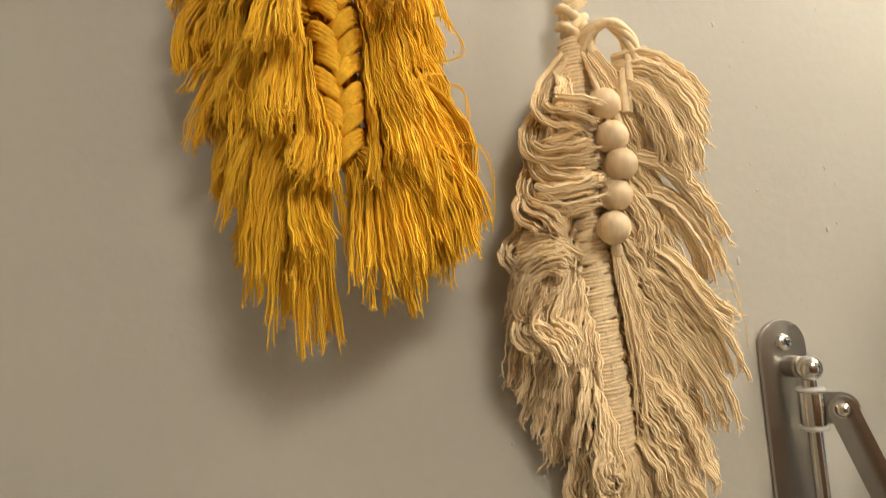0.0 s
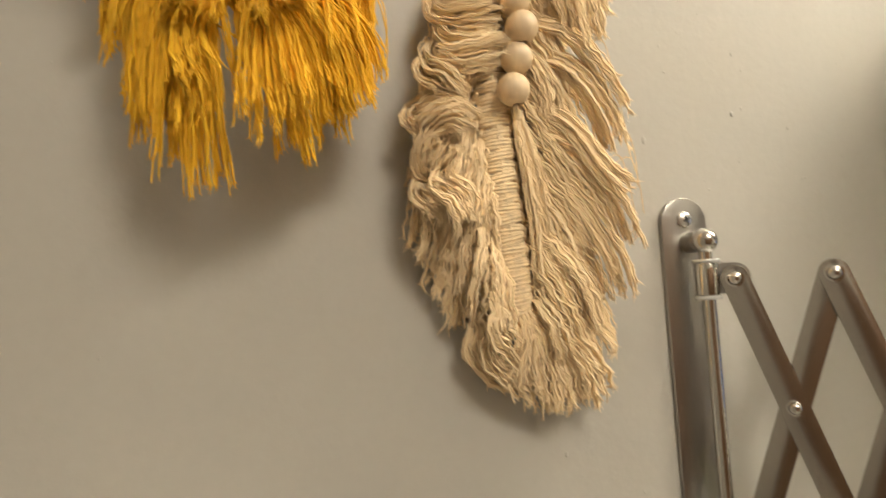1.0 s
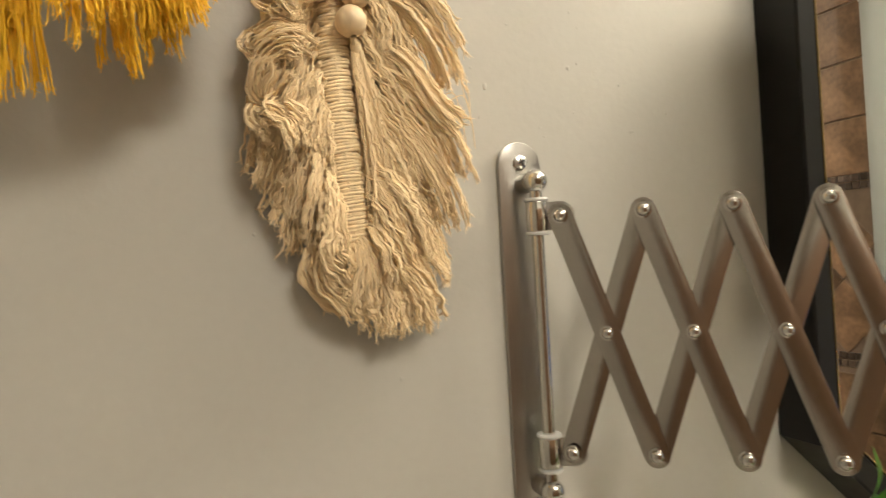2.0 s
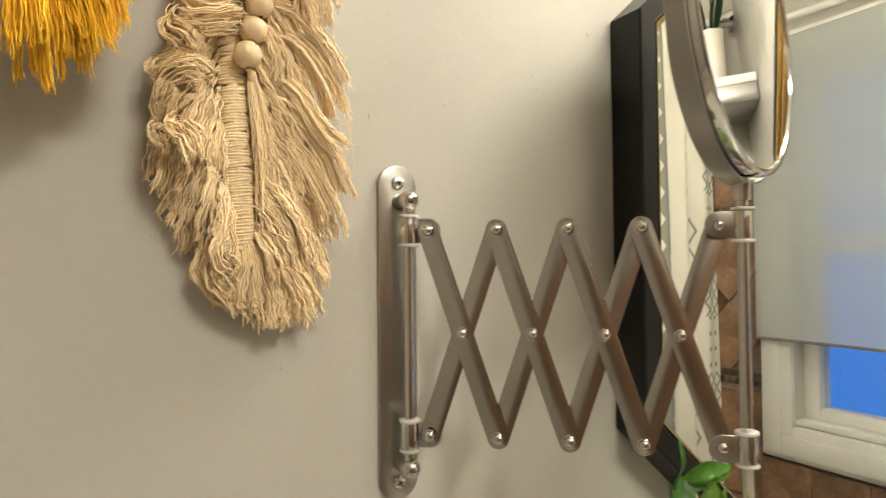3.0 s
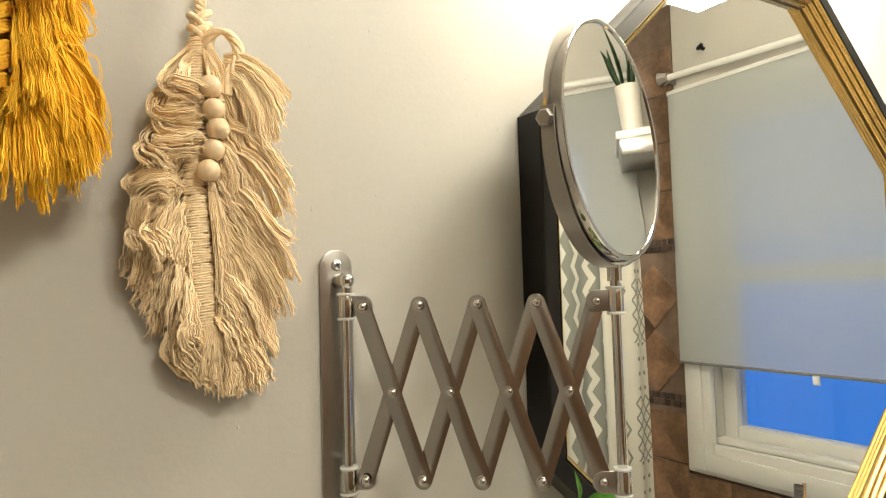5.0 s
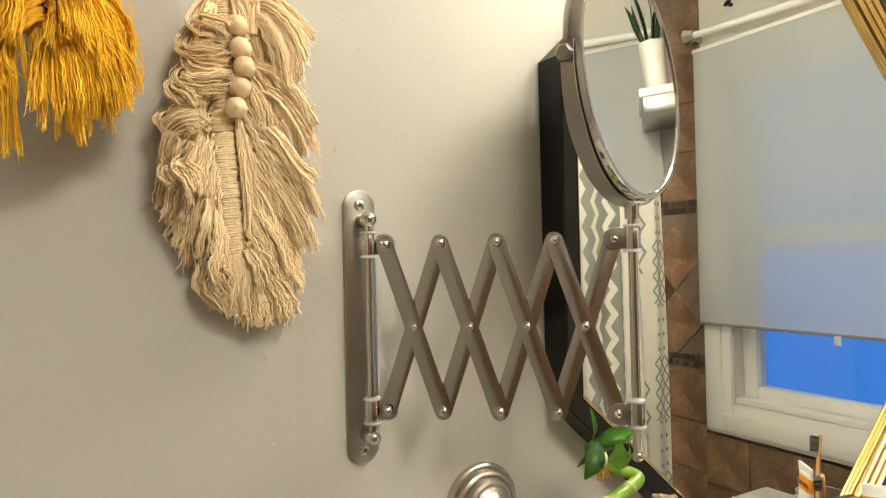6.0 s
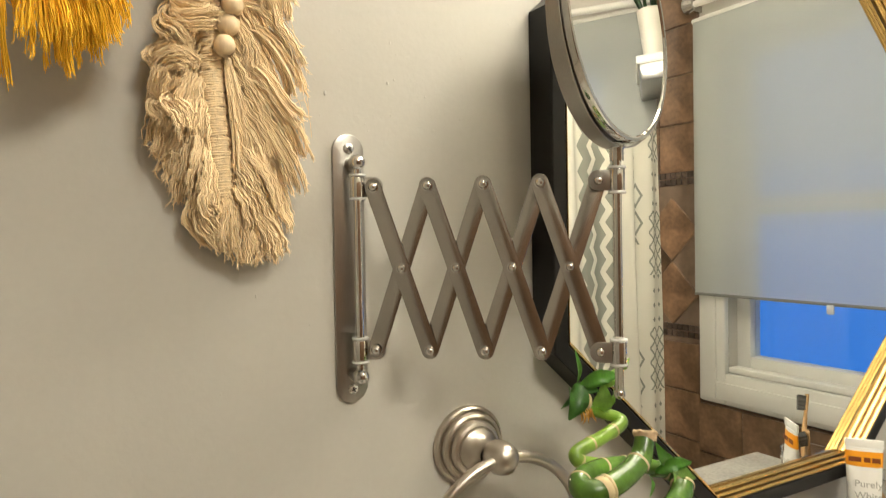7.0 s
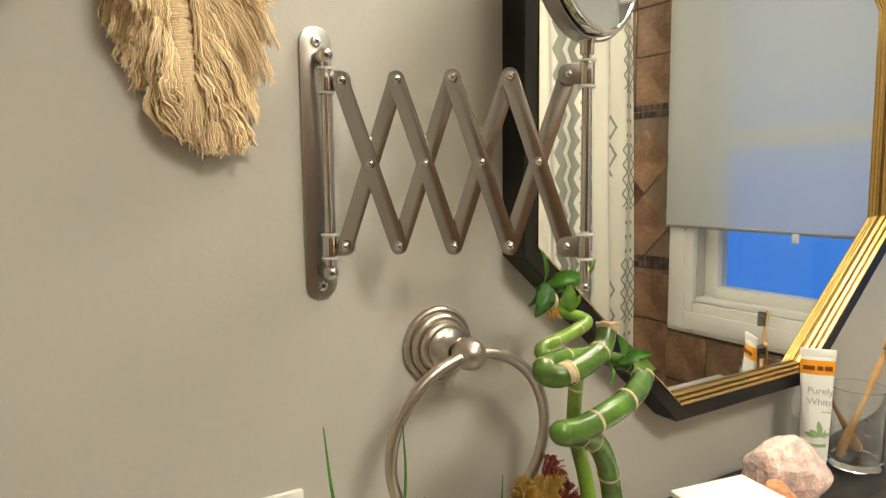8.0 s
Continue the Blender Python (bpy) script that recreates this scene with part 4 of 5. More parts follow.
def leaf(base, tip, width, mat, parent, droop=0.004, turn=0.0, name="leaf", seed=0):
    """A pointed leaf with a folded midrib."""
    base, tip = Vector(base), Vector(tip)
    b = bmesh.new()
    d = tip - base
    side = d.cross(Vector((math.sin(turn), -math.cos(turn), 0.25))).normalized()
    up = side.cross(d).normalized()
    n = 14
    rows = []
    for i in range(n + 1):
        s = i / n
        w = width * (math.sin(math.pi * min(1, s * 0.93 + 0.05)) ** 0.8) * (1 - 0.35 * s)
        c = base + d * s + up * droop * math.sin(math.pi * s) + side * 0.0012 * math.sin(6 * s + seed)
        rows.append([b.verts.new(c + side * w * k + up * (abs(k) * w * 0.35)) for k in (-1, -0.5, 0, 0.5, 1)])
    for p, q in zip(rows, rows[1:]):
        for k in range(4):
            b.faces.new((p[k], p[k + 1], q[k + 1], q[k]))
    bmesh.ops.solidify(b, geom=b.faces[:], thickness=0.0005)
    return part(name, b, mat, parent, smooth=60)


lucky = thing("lucky_bamboo", (0.42, -0.125, 0.85), "curled green lucky bamboo stalks with young leaves in a vase", "plant")
part("vase", lathe([(0, 0.0005), (0.036, 0.0005), (0.040, 0.003), (0.043, 0.03), (0.041, 0.09), (0.036, 0.12), (0.038, 0.130), (0.034, 0.130), (0.032, 0.12), (0.038, 0.09), (0.038, 0.03), (0, 0.012)], Matrix.Translation((0.425, -0.120, 0.85)), 40), POT, lucky)
part("pebbles", lathe([(0, 0.100), (0.034, 0.098), (0.034, 0.08), (0, 0.08)], Matrix.Translation((0.425, -0.120, 0.85)), 30), SOIL, lucky)
# thick stalk: up, round to the front, and round again to its cut top
thick, line = stalk([(0.436, -0.130, 0.945), (0.437, -0.138, 1.018), (0.424, -0.145, 1.064), (0.412, -0.150, 1.094), (0.399, -0.153, 1.114), (0.372, -0.166, 1.132), (0.339, -0.182, 1.146), (0.328, -0.187, 1.151)], [0.0088, 0.0088, 0.0088, 0.0088, 0.0090, 0.0092, 0.0092, 0.0088], STALK, lucky, (0.30, 0.53, 0.74, 0.86))
mid, line = stalk([(0.328, -0.186, 1.151), (0.350, -0.186, 1.150), (0.386, -0.182, 1.155), (0.424, -0.170, 1.160), (0.446, -0.157, 1.168), (0.444, -0.145, 1.175), (0.429, -0.141, 1.178)], [0.0086, 0.0092, 0.0096, 0.0094, 0.0088, 0.0078, 0.0070], STALK, lucky, (0.22, 0.52, 0.78, 0.92))
top, line = stalk([(0.446, -0.143, 1.173), (0.411, -0.141, 1.185), (0.371, -0.147, 1.192), (0.341, -0.157, 1.194), (0.328, -0.168, 1.191), (0.336, -0.177, 1.190), (0.360, -0.176, 1.194), (0.387, -0.168, 1.201), (0.399, -0.162, 1.216)], [0.0066, 0.0066, 0.0070, 0.0078, 0.0086, 0.0089, 0.0088, 0.0083, 0.0078], STALK, lucky, (0.24, 0.38, 0.56, 0.70, 0.88))
part("elbow", ball((0.3292, -0.1863, 1.1508), 0.0090, 18, 12), STALK, lucky)
part("scar", lathe([(0.0090, -0.0036), (0.0095, -0.0020), (0.0096, 0.0018), (0.0090, 0.0036)], axis((0.340, -0.1778, 1.1905), (1, 0.1, 0.12)), 24, sweep=3.6), NODE, top, "wide pale dried scar", 60)
b = lathe([(0.0080, -0.006), (0.0090, -0.002), (0.0097, 0.0006), (0.0086, 0.0022), (0.0070, 0.0018), (0.004, 0.0008), (0, 0.0)], axis((0.3995, -0.1615, 1.2175), (0.2, 0.3, 1)), 26)
for v in b.verts:
    v.co += Vector((0, 0, 0.0018)) * noise.noise(v.co * 260)
part("cut_end", b, CUT, lucky, "ragged dried cut end")
# thin stalk behind
thin, line = stalk([(0.440, -0.098, 0.945), (0.452, -0.090, 1.013), (0.451, -0.084, 1.048), (0.447, -0.080, 1.071), (0.440, -0.080, 1.095), (0.439, -0.082, 1.129), (0.437, -0.086, 1.153), (0.419, -0.090, 1.167), (0.392, -0.094, 1.177), (0.392, -0.090, 1.184), (0.424, -0.084, 1.189), (0.456, -0.078, 1.196), (0.456, -0.072, 1.201), (0.438, -0.068, 1.207), (0.421, -0.070, 1.214)], [0.0074, 0.0074, 0.0074, 0.0072, 0.0070, 0.0068, 0.0066, 0.0062, 0.0060, 0.0062, 0.0062, 0.0060, 0.0056, 0.0052, 0.0046], STALK_PALE, lucky, (0.20, 0.37, 0.50, 0.68, 0.76, 0.84), n=110)
# leaves of the thin stalk
leaf((0.407, -0.072, 1.238), (0.400, -0.080, 1.272), 0.0048, LEAF, lucky, 0.003, 0.3)
leaf((0.414, -0.073, 1.238), (0.391, -0.082, 1.210), 0.0108, LEAF_DARK, lucky, 0.004, -0.5, seed=1)
leaf((0.402, -0.068, 1.236), (0.388, -0.074, 1.219), 0.0080, LEAF_DARK, lucky, 0.003, 0.9, seed=3)
leaf((0.411, -0.072, 1.237), (0.447, -0.084, 1.246), 0.0085, LEAF, lucky, 0.007, -0.4, seed=2)
leaf((0.414, -0.074, 1.234), (0.426, -0.082, 1.230), 0.0040, LEAF_DARK, lucky, 0.002, 0.0, seed=6)
leaf((0.440, -0.070, 1.208), (0.434, -0.080, 1.238), 0.0105, LEAF_YOUNG, lucky, 0.005, -0.8, seed=4)
leaf((0.443, -0.070, 1.212), (0.443, -0.082, 1.232), 0.0060, LEAF_YOUNG, lucky, 0.003, 0.9, seed=13)
leaf((0.438, -0.074, 1.231), (0.451, -0.080, 1.249), 0.0062, LEAF_YOUNG, lucky, 0.003, -0.7, seed=5)
leaf((0.457, -0.074, 1.246), (0.467, -0.080, 1.257), 0.0032, LEAF_YOUNG, lucky, 0.002, 0.1, seed=12)
leaf((0.446, -0.071, 1.211), (0.447, -0.078, 1.219), 0.0026, LEAF_YOUNG, lucky, 0.001, 0.2, seed=14)
part("bud", ball((0.4190, -0.073, 1.2215), 0.0060, 14, 10, (0.8, 0.9, 1.35)), NODE, lucky, "dried bud scale")
part("bud", ball((0.4135, -0.075, 1.2240), 0.0042, 12, 8, (0.8, 0.9, 1.5)), LEAF_DARK, lucky, "green bud")
for k in range(6):
    leaf((0.409 + 0.002 * k, -0.077, 1.216), (0.402 + 0.0036 * k, -0.083, 1.207 - 0.003 * (k % 2)), 0.0018, LEAF_DRY, lucky, 0.001, 0.0, "dry_leaf", k)
# sprout on the thick stalk's bend
leaf((0.432, -0.152, 1.185), (0.410, -0.162, 1.208), 0.0066, LEAF, lucky, 0.005, -0.5, seed=7)
leaf((0.418, -0.154, 1.183), (0.449, -0.164, 1.188), 0.0064, LEAF, lucky, 0.004, -0.5, seed=8)
leaf((0.428, -0.154, 1.184), (0.455, -0.164, 1.173), 0.0060, LEAF_YOUNG, lucky, 0.003, -0.6, seed=9)
leaf((0.434, -0.153, 1.183), (0.424, -0.168, 1.176), 0.0048, LEAF_YOUNG, lucky, 0.003, 0.2, seed=10)
leaf((0.404, -0.160, 1.184), (0.394, -0.170, 1.172), 0.0048, LEAF, lucky, 0.003, 0.5, seed=11)

# grassy plant whose tips reach into view
gp = thing("grass_plant", (0.20, -0.22, 0.85), "potted plant with thin upright green blades", "plant")
part("pot", lathe([(0, 0.0005), (0.045, 0.0005), (0.060, 0.10), (0.062, 0.105), (0.056, 0.105), (0.052, 0.095), (0, 0.09)], Matrix.Translation((0.20, -0.22, 0.85)), 40), POT, gp)
part("soil", lathe([(0, 0.097), (0.052, 0.094), (0.048, 0.08), (0, 0.08)], Matrix.Translation((0.20, -0.22, 0.85)), 30), SOIL, gp)
rg = random.Random(8)
tips = [(0.1420, -0.200, 1.199), (0.192, -0.200, 1.190), (0.266, -0.200, 1.140)] + [(0.2 + rg.uniform(-0.08, 0.08), -0.22 + rg.uniform(-0.06, 0.05), rg.uniform(0.98, 1.075)) for _ in range(14)]
for k, tip in enumerate(tips):
    tip = Vector(tip)
    root = Vector((0.2 + rg.uniform(-0.02, 0.02), -0.22 + rg.uniform(-0.02, 0.02), 0.945))
    if k < 3:
        root.x = 0.2 + 0.75 * (tip.x - 0.2)
    via = [root, root.lerp(tip, 0.5) + (tip - root).cross(Vector((0, 1, 0))) * (0.04 if k else -0.02) + Vector((0, 0, 0.02)), root.lerp(tip, 0.8) + Vector((0, 0, 0.008)), tip]
    part("blade", moved(pipe(smooth_line(via, 20), list(np.linspace(0.0022, 0.0004, 20)), 6), Matrix()), GRASS, gp)

# ---- shelf with a snake plant further along the wall, seen in the round mirror ----
tagged(part("wall_shelf", box(1.46, 1.68, -0.12, -0.001, 1.806, 1.826, 0.003), WHITE), "small white wall shelf", "shelf")
sp = thing("snake_plant", (1.54, -0.075, 1.8265), "snake plant in a cream pot on a wall shelf", "plant")
part("pot", lathe([(0, 0.0003), (0.024, 0.0003), (0.030, 0.128), (0.027, 0.128), (0.026, 0.118), (0, 0.115)], Matrix.Translation((1.54, -0.075, 1.8265)), 32), POT, sp)
for k in range(8):
    a = k * 0.8
    leaf((1.54 + 0.010 * math.cos(a), -0.075 + 0.010 * math.sin(a), 1.938), (1.54 + 0.065 * math.cos(a), -0.075 + 0.050 * math.sin(a), 2.06 + 0.02 * (k % 3)), 0.0085, SNAKE, sp, 0.008, a, seed=k)
tagged(part("towel_dispenser", box(1.45, 1.66, -0.115, -0.001, 1.762, 1.8045, 0.006), BACKING), "grey metal dispenser under a wall shelf", "dispenser")

# ---- macrame feathers ----


def wrap_row(x, y, z, half, r, parent, mat, tilt, name="cord_wrap"):
    """One turn of cord across the front of a spine."""
    pts = [(x + half * math.sin(a), y - half * 0.75 * math.cos(a) + half * 0.3, z + tilt * math.sin(a)) for a in np.linspace(-1.9, 1.9, 13)]
    return part(name, pipe(pts, r, 8), mat, parent, smooth=60)


def outline_at(points, s):
    """A place along an open outline, s from 0 to 1."""
    p = smooth_line(points, 60)
    return p[min(59, int(s * 59.999))]


feather = thing("macrame_feather", (0.107, 0, 1.345), "cream cotton macrame feather with wooden beads on a wall", "wall hanging")
part("nail", pipe([(0.117, 0.0, 1.762), (0.117, -0.016, 1.764)], 0.0018, 10), NICKEL, feather)
cord = smooth_line([(0.117, -0.010, 1.765), (0.116, -0.011, 1.70), (0.113, -0.013, 1.655), (0.112, -0.015, 1.632)], 46)
for ply in range(3):        # three twisted plies
    ph = ply * 2.094
    part("hanging_cord", pipe([(p[0] + 0.0022 * math.cos(i * 0.62 + ph), p[1] + 0.0022 * math.sin(i * 0.62 + ph), p[2]) for i, p in enumerate(cord)], 0.0023, 8), ROPE, feather)
for k in range(4):
    wrap_row(0.1115 + 0.0012 * (-1) ** k, -0.016, 1.6325 - 0.0046 * k, 0.0056, 0.0027, feather, ROPE, 0.0046 * (-1) ** k, "knot_turn")
spine = smooth_line([(0.1115, -0.016, 1.614), (0.1085, -0.019, 1.585), (0.1060, -0.024, 1.55), (0.1055, -0.027, 1.51), (0.1070, -0.027, 1.472), (0.1095, -0.026, 1.438), (0.1120, -0.024, 1.409)], 60)
part("spine_core", pipe(spine, 0.0038, 10), ROPE, feather)
fine = smooth_line(spine, 420)
for k in range(42):         # each knotted row shows three strings side by side
    p = fine[int(k * 419 / 41)]
    b = None
    for o in (-0.0014, 0, 0.0014):
        half = 0.0076 + 0.0004 * math.sin(k * 2.1) - (0.0006 if o else 0)
        lean = 0.0011 + 0.0005 * math.sin(k * 3.3)
        b = pipe([(p[0] + half * math.sin(a), p[1] - half * 0.72 * math.cos(a) + half * 0.3, p[2] + o * (1 + 0.25 * math.cos(a)) + lean * math.sin(a)) for a in np.linspace(-1.9, 1.9, 13)], 0.00105, 7, b)
    part("cord_wrap", b, ROPE, feather, smooth=60)
for k in range(40):         # side knots beside the spine
    p = spine[10 + int(k * 48 / 39)]
    sx = -1 if k % 2 else 1
    b = pipe([(p[0] + sx * 0.0050, p[1] + 0.002, p[2] + 0.003), (p[0] + sx * 0.0078, p[1] + 0.001, p[2]), (p[0] + sx * 0.0096, p[1] + 0.006, p[2] - 0.005)], [0.0013, 0.0018, 0.0013], 8)
    part("side_knot", b, ROPE, feather, smooth=60)

left = [(0.080, -0.012, 1.510), (0.070, -0.011, 1.477), (0.066, -0.010, 1.450), (0.071, -0.009, 1.426), (0.083, -0.008, 1.401), (0.098, -0.008, 1.380), (0.114, -0.009, 1.365)]
right = [(0.152, -0.014, 1.540), (0.156, -0.013, 1.492), (0.158, -0.012, 1.455), (0.161, -0.011, 1.423), (0.163, -0.010, 1.392), (0.161, -0.010, 1.372), (0.150, -0.010, 1.358)]
tufts = []
rg = random.Random(21)
for layer in range(3):
    for k in range(16):
        s = (k + 0.5 * (layer % 2)) / 15.6
        if s > 1:
            continue
        root = spine[min(59, 6 + int(s * 53))]
        for out, sgn in ((left, -1), (right, 1)):
            tip = outline_at(out, s) + np.array([rg.uniform(-0.004, 0.003), -0.005 * layer, rg.uniform(-0.005, 0.004)])
            if layer:
                tip = tip + (root - tip) * rg.uniform(0.06, 0.26) * layer
            a = np.array([root[0] + sgn * (0.0110 - 0.0014 * layer), -0.010 - 0.003 * layer, root[2]])
            reach = abs(tip[0] - a[0])
            m1 = a + np.array([sgn * reach * 0.34, -0.006 - 0.004 * layer, 0.001 + (tip[2] - a[2]) * 0.26])
            m2 = a + np.array([sgn * reach * 0.76, -0.004 - 0.005 * layer, (tip[2] - a[2]) * 0.64 + rg.uniform(-0.003, 0.003)])
            tufts.append(([a, m1, m2, tip], 0.0030, rg.uniform(0.0042, 0.0062), 0.0032, 28))
# fan below the spine
for k in range(9):
    x = 0.113 + 0.042 * k / 8
    tufts.append(([(0.1125 + 0.0012 * (k - 4), -0.022, 1.414), (0.1125 + (x - 0.1125) * 0.45, -0.026, 1.400), (x - 0.003 + rg.uniform(-0.002, 0.002), -0.020, 1.375), (x, -0.012 - 0.005 * (k % 2), 1.351 + 0.012 * ((k - 4.6) / 4) ** 2 + rg.uniform(-0.003, 0.005))], 0.0026, rg.uniform(0.0036, 0.0052), 0.0034, 30))
yarns("yarn_tuft", tufts, COTTON, feather, 0.00047, 31, 22, crimp=1.15, split=4, blunt=0.09, clump=6, stray=0.0020)

curls = [   # blunt-cut curls of the upper ruffle, ends turned to the front
    [(0.1067, -0.0160, 1.6052), (0.0933, -0.0176, 1.5888), (0.0878, -0.0269, 1.5752), (0.0970, -0.0363, 1.5699), (0.1077, -0.0378, 1.5658)],
    [(0.1057, -0.0160, 1.5866), (0.0849, -0.0160, 1.5700), (0.0806, -0.0285, 1.5555), (0.0950, -0.0378, 1.5542), (0.1089, -0.0394, 1.5565)],
    [(0.1046, -0.0160, 1.5700), (0.0871, -0.0176, 1.5556), (0.0840, -0.0316, 1.5442), (0.0973, -0.0394, 1.5406), (0.1110, -0.0394, 1.5417)],
    [(0.1036, -0.0160, 1.5555), (0.0831, -0.0191, 1.5412), (0.0788, -0.0332, 1.5328), (0.0921, -0.0410, 1.5323), (0.1069, -0.0410, 1.5365)],
    [(0.1036, -0.0160, 1.5482), (0.0853, -0.0207, 1.5330), (0.0735, -0.0316, 1.5274), (0.0782, -0.0394, 1.5237), (0.0858, -0.0410, 1.5143)],
]
low_curls = [
    [(0.1036, -0.0160, 1.5348), (0.0787, -0.0160, 1.5161), (0.0668, -0.0254, 1.5051), (0.0791, -0.0363, 1.5088), (0.0949, -0.0363, 1.4993)],
    [(0.1036, -0.0160, 1.5244), (0.0778, -0.0176, 1.5058), (0.0691, -0.0285, 1.4990), (0.0781, -0.0378, 1.5036), (0.0876, -0.0378, 1.5025)],
    [(0.1036, -0.0160, 1.5068), (0.0809, -0.0176, 1.4892), (0.0700, -0.0269, 1.4811), (0.0716, -0.0355, 1.4866), (0.0750, -0.0378, 1.4930)],
    [(0.1036, -0.0160, 1.4975), (0.0789, -0.0191, 1.4789), (0.0680, -0.0285, 1.4686), (0.0716, -0.0355, 1.4666), (0.0750, -0.0378, 1.4613)],
    [(0.1036, -0.0160, 1.4933), (0.0832, -0.0207, 1.4789), (0.0756, -0.0316, 1.4707), (0.0812, -0.0371, 1.4645), (0.0854, -0.0371, 1.4529)],
]
yarns("curled_tuft", [(c, 0.0048, 0.0088, 0.0070, 66) for c in curls + low_curls], COTTON, feather, 0.00045, 32, 24, crimp=0.6, split=6, blunt=0.13, clump=6, stray=0.0016)
flares = [  # tufts that flare away from the curls
    [(0.1154, -0.0240, 1.6047), (0.1215, -0.0300, 1.5878), (0.1275, -0.0320, 1.5684), (0.1338, -0.0310, 1.5470)],
    [(0.1137, -0.0180, 1.5735), (0.1248, -0.0280, 1.5623), (0.1337, -0.0300, 1.5438), (0.1399, -0.0300, 1.5214)],
    [(0.1260, -0.0240, 1.6000), (0.1400, -0.0350, 1.5980), (0.1580, -0.0370, 1.5860), (0.1740, -0.0310, 1.5715)],
    [(0.1260, -0.0250, 1.5960), (0.1390, -0.0370, 1.5890), (0.1530, -0.0390, 1.5740), (0.1650, -0.0320, 1.5530)],
    [(0.1240, -0.0260, 1.5900), (0.1330, -0.0390, 1.5800), (0.1420, -0.0420, 1.5590), (0.1470, -0.0370, 1.5350)],
    [(0.1260, -0.0260, 1.5880), (0.1430, -0.0370, 1.5780), (0.1520, -0.0400, 1.5580), (0.1560, -0.0350, 1.5370)],
]
low_flares = [
    [(0.1155, -0.0200, 1.5529), (0.1389, -0.0360, 1.5469), (0.1593, -0.0360, 1.5275), (0.1756, -0.0280, 1.5040)],
    [(0.1155, -0.0200, 1.5375), (0.1409, -0.0340, 1.5295), (0.1613, -0.0320, 1.5061), (0.1742, -0.0200, 1.4828)],
    [(0.1155, -0.0200, 1.5117), (0.1389, -0.0340, 1.5010), (0.1573, -0.0380, 1.4744), (0.1776, -0.0300, 1.4621)],
    [(0.1155, -0.0200, 1.4993), (0.1389, -0.0320, 1.4867), (0.1613, -0.0320, 1.4601), (0.1773, -0.0180, 1.4313)],
    [(0.1154, -0.0180, 1.4787), (0.1388, -0.0300, 1.4662), (0.1593, -0.0300, 1.4356), (0.1731, -0.0160, 1.4086)],
]
yarns("flared_tuft", [(c, 0.0036, 0.0064, 0.0044, 44) for c in flares + low_flares], COTTON, feather, 0.00046, 33, 22, crimp=0.75, split=5, blunt=0.10, clump=6, stray=0.0020)
# beads on their cord with tassels
beads = [(0.1139, -0.0370, 1.5746), (0.1160, -0.0380, 1.5584), (0.1186, -0.0390, 1.5447), (0.1159, -0.0360, 1.5305), (0.1123, -0.0380, 1.5148)]
part("bead_cord", pipe(smooth_line([(0.1131, -0.0200, 1.6068), (0.1142, -0.0280, 1.5902)] + beads + [(0.1153, -0.0310, 1.5022)], 40), 0.0014, 7), ROPE, feather)
for k, p in enumerate(beads):
    b = lathe([(0.0017, -0.0076)] + [(0.0080 * math.sin(a), -0.0080 * math.cos(a)) for a in np.linspace(0.25, math.pi - 0.25, 17)] + [(0.0017, 0.0076)], axis(p, (0.15 * math.sin(k * 3), 0.1, 1)), 28)
    part("wooden_bead", b, BEAD, feather, "pale turned wooden bead", 60)
part("tassel_knot", ball((0.1159, -0.0310, 1.5048), 0.0030, 12, 8, (1, 1, 1.3)), ROPE, feather)
part("tassel_knot", ball((0.1222, -0.0330, 1.5337), 0.0030, 12, 8, (1, 1, 1.2)), ROPE, feather)
tassels = [
    ([(0.1159, -0.0310, 1.5053), (0.1201, -0.0320, 1.4833), (0.1248, -0.0320, 1.4550), (0.1284, -0.0280, 1.4099)], 0.0020, 0.0095, 0.0045, 46),
    ([(0.1159, -0.0310, 1.5053), (0.1216, -0.0310, 1.4791), (0.1300, -0.0300, 1.4498), (0.1383, -0.0260, 1.4131)], 0.0020, 0.0060, 0.0040, 28),
    ([(0.1222, -0.0330, 1.5347), (0.1275, -0.0360, 1.5253), (0.1327, -0.0350, 1.5127), (0.1327, -0.0320, 1.4990)], 0.0020, 0.0052, 0.0040, 28),
]
yarns("tassel", tassels, COTTON, feather, 0.00045, 34, 18, crimp=0.9, split=4, blunt=0.08, clump=5)
# thick cord loop at the top
loop_line = smooth_line([(0.1151, -0.0160, 1.6068), (0.1173, -0.0220, 1.6173), (0.1257, -0.0260, 1.6206), (0.1341, -0.0260, 1.6143), (0.1363, -0.0280, 1.6028), (0.1300, -0.0320, 1.5892), (0.1248, -0.0340, 1.5714)], 40)
turns = []
for k in range(5):
    a0 = 2 * math.pi * k / 5
    turns.append([(p[0] + 0.0028 * math.cos(a0 + i * 0.22), p[1] + 0.0028 * math.sin(a0 + i * 0.22), p[2] + 0.0010 * math.sin(a0 + i * 0.22)) for i, p in enumerate(loop_line)])
for line in turns:
    part("loop_strand", pipe(line, 0.0020, 7), ROPE, feather, smooth=60)
part("side_cord", pipe(smooth_line([(0.1152, -0.0180, 1.6235), (0.1178, -0.0220, 1.6048), (0.1205, -0.0280, 1.5860), (0.1217, -0.0340, 1.5651)], 24), 0.0030, 9), ROPE, feather, smooth=60)
stray = []
for k in range(9):
    a = np.array([rg.uniform(0.150, 0.168), -0.030, rg.uniform(1.44, 1.55)])
    stray.append([a, a + [0.010, -0.004, 0.004], a + [0.013, -0.006, -0.010], a + [0.014 + rg.uniform(-0.004, 0.004), -0.004, -0.024]])
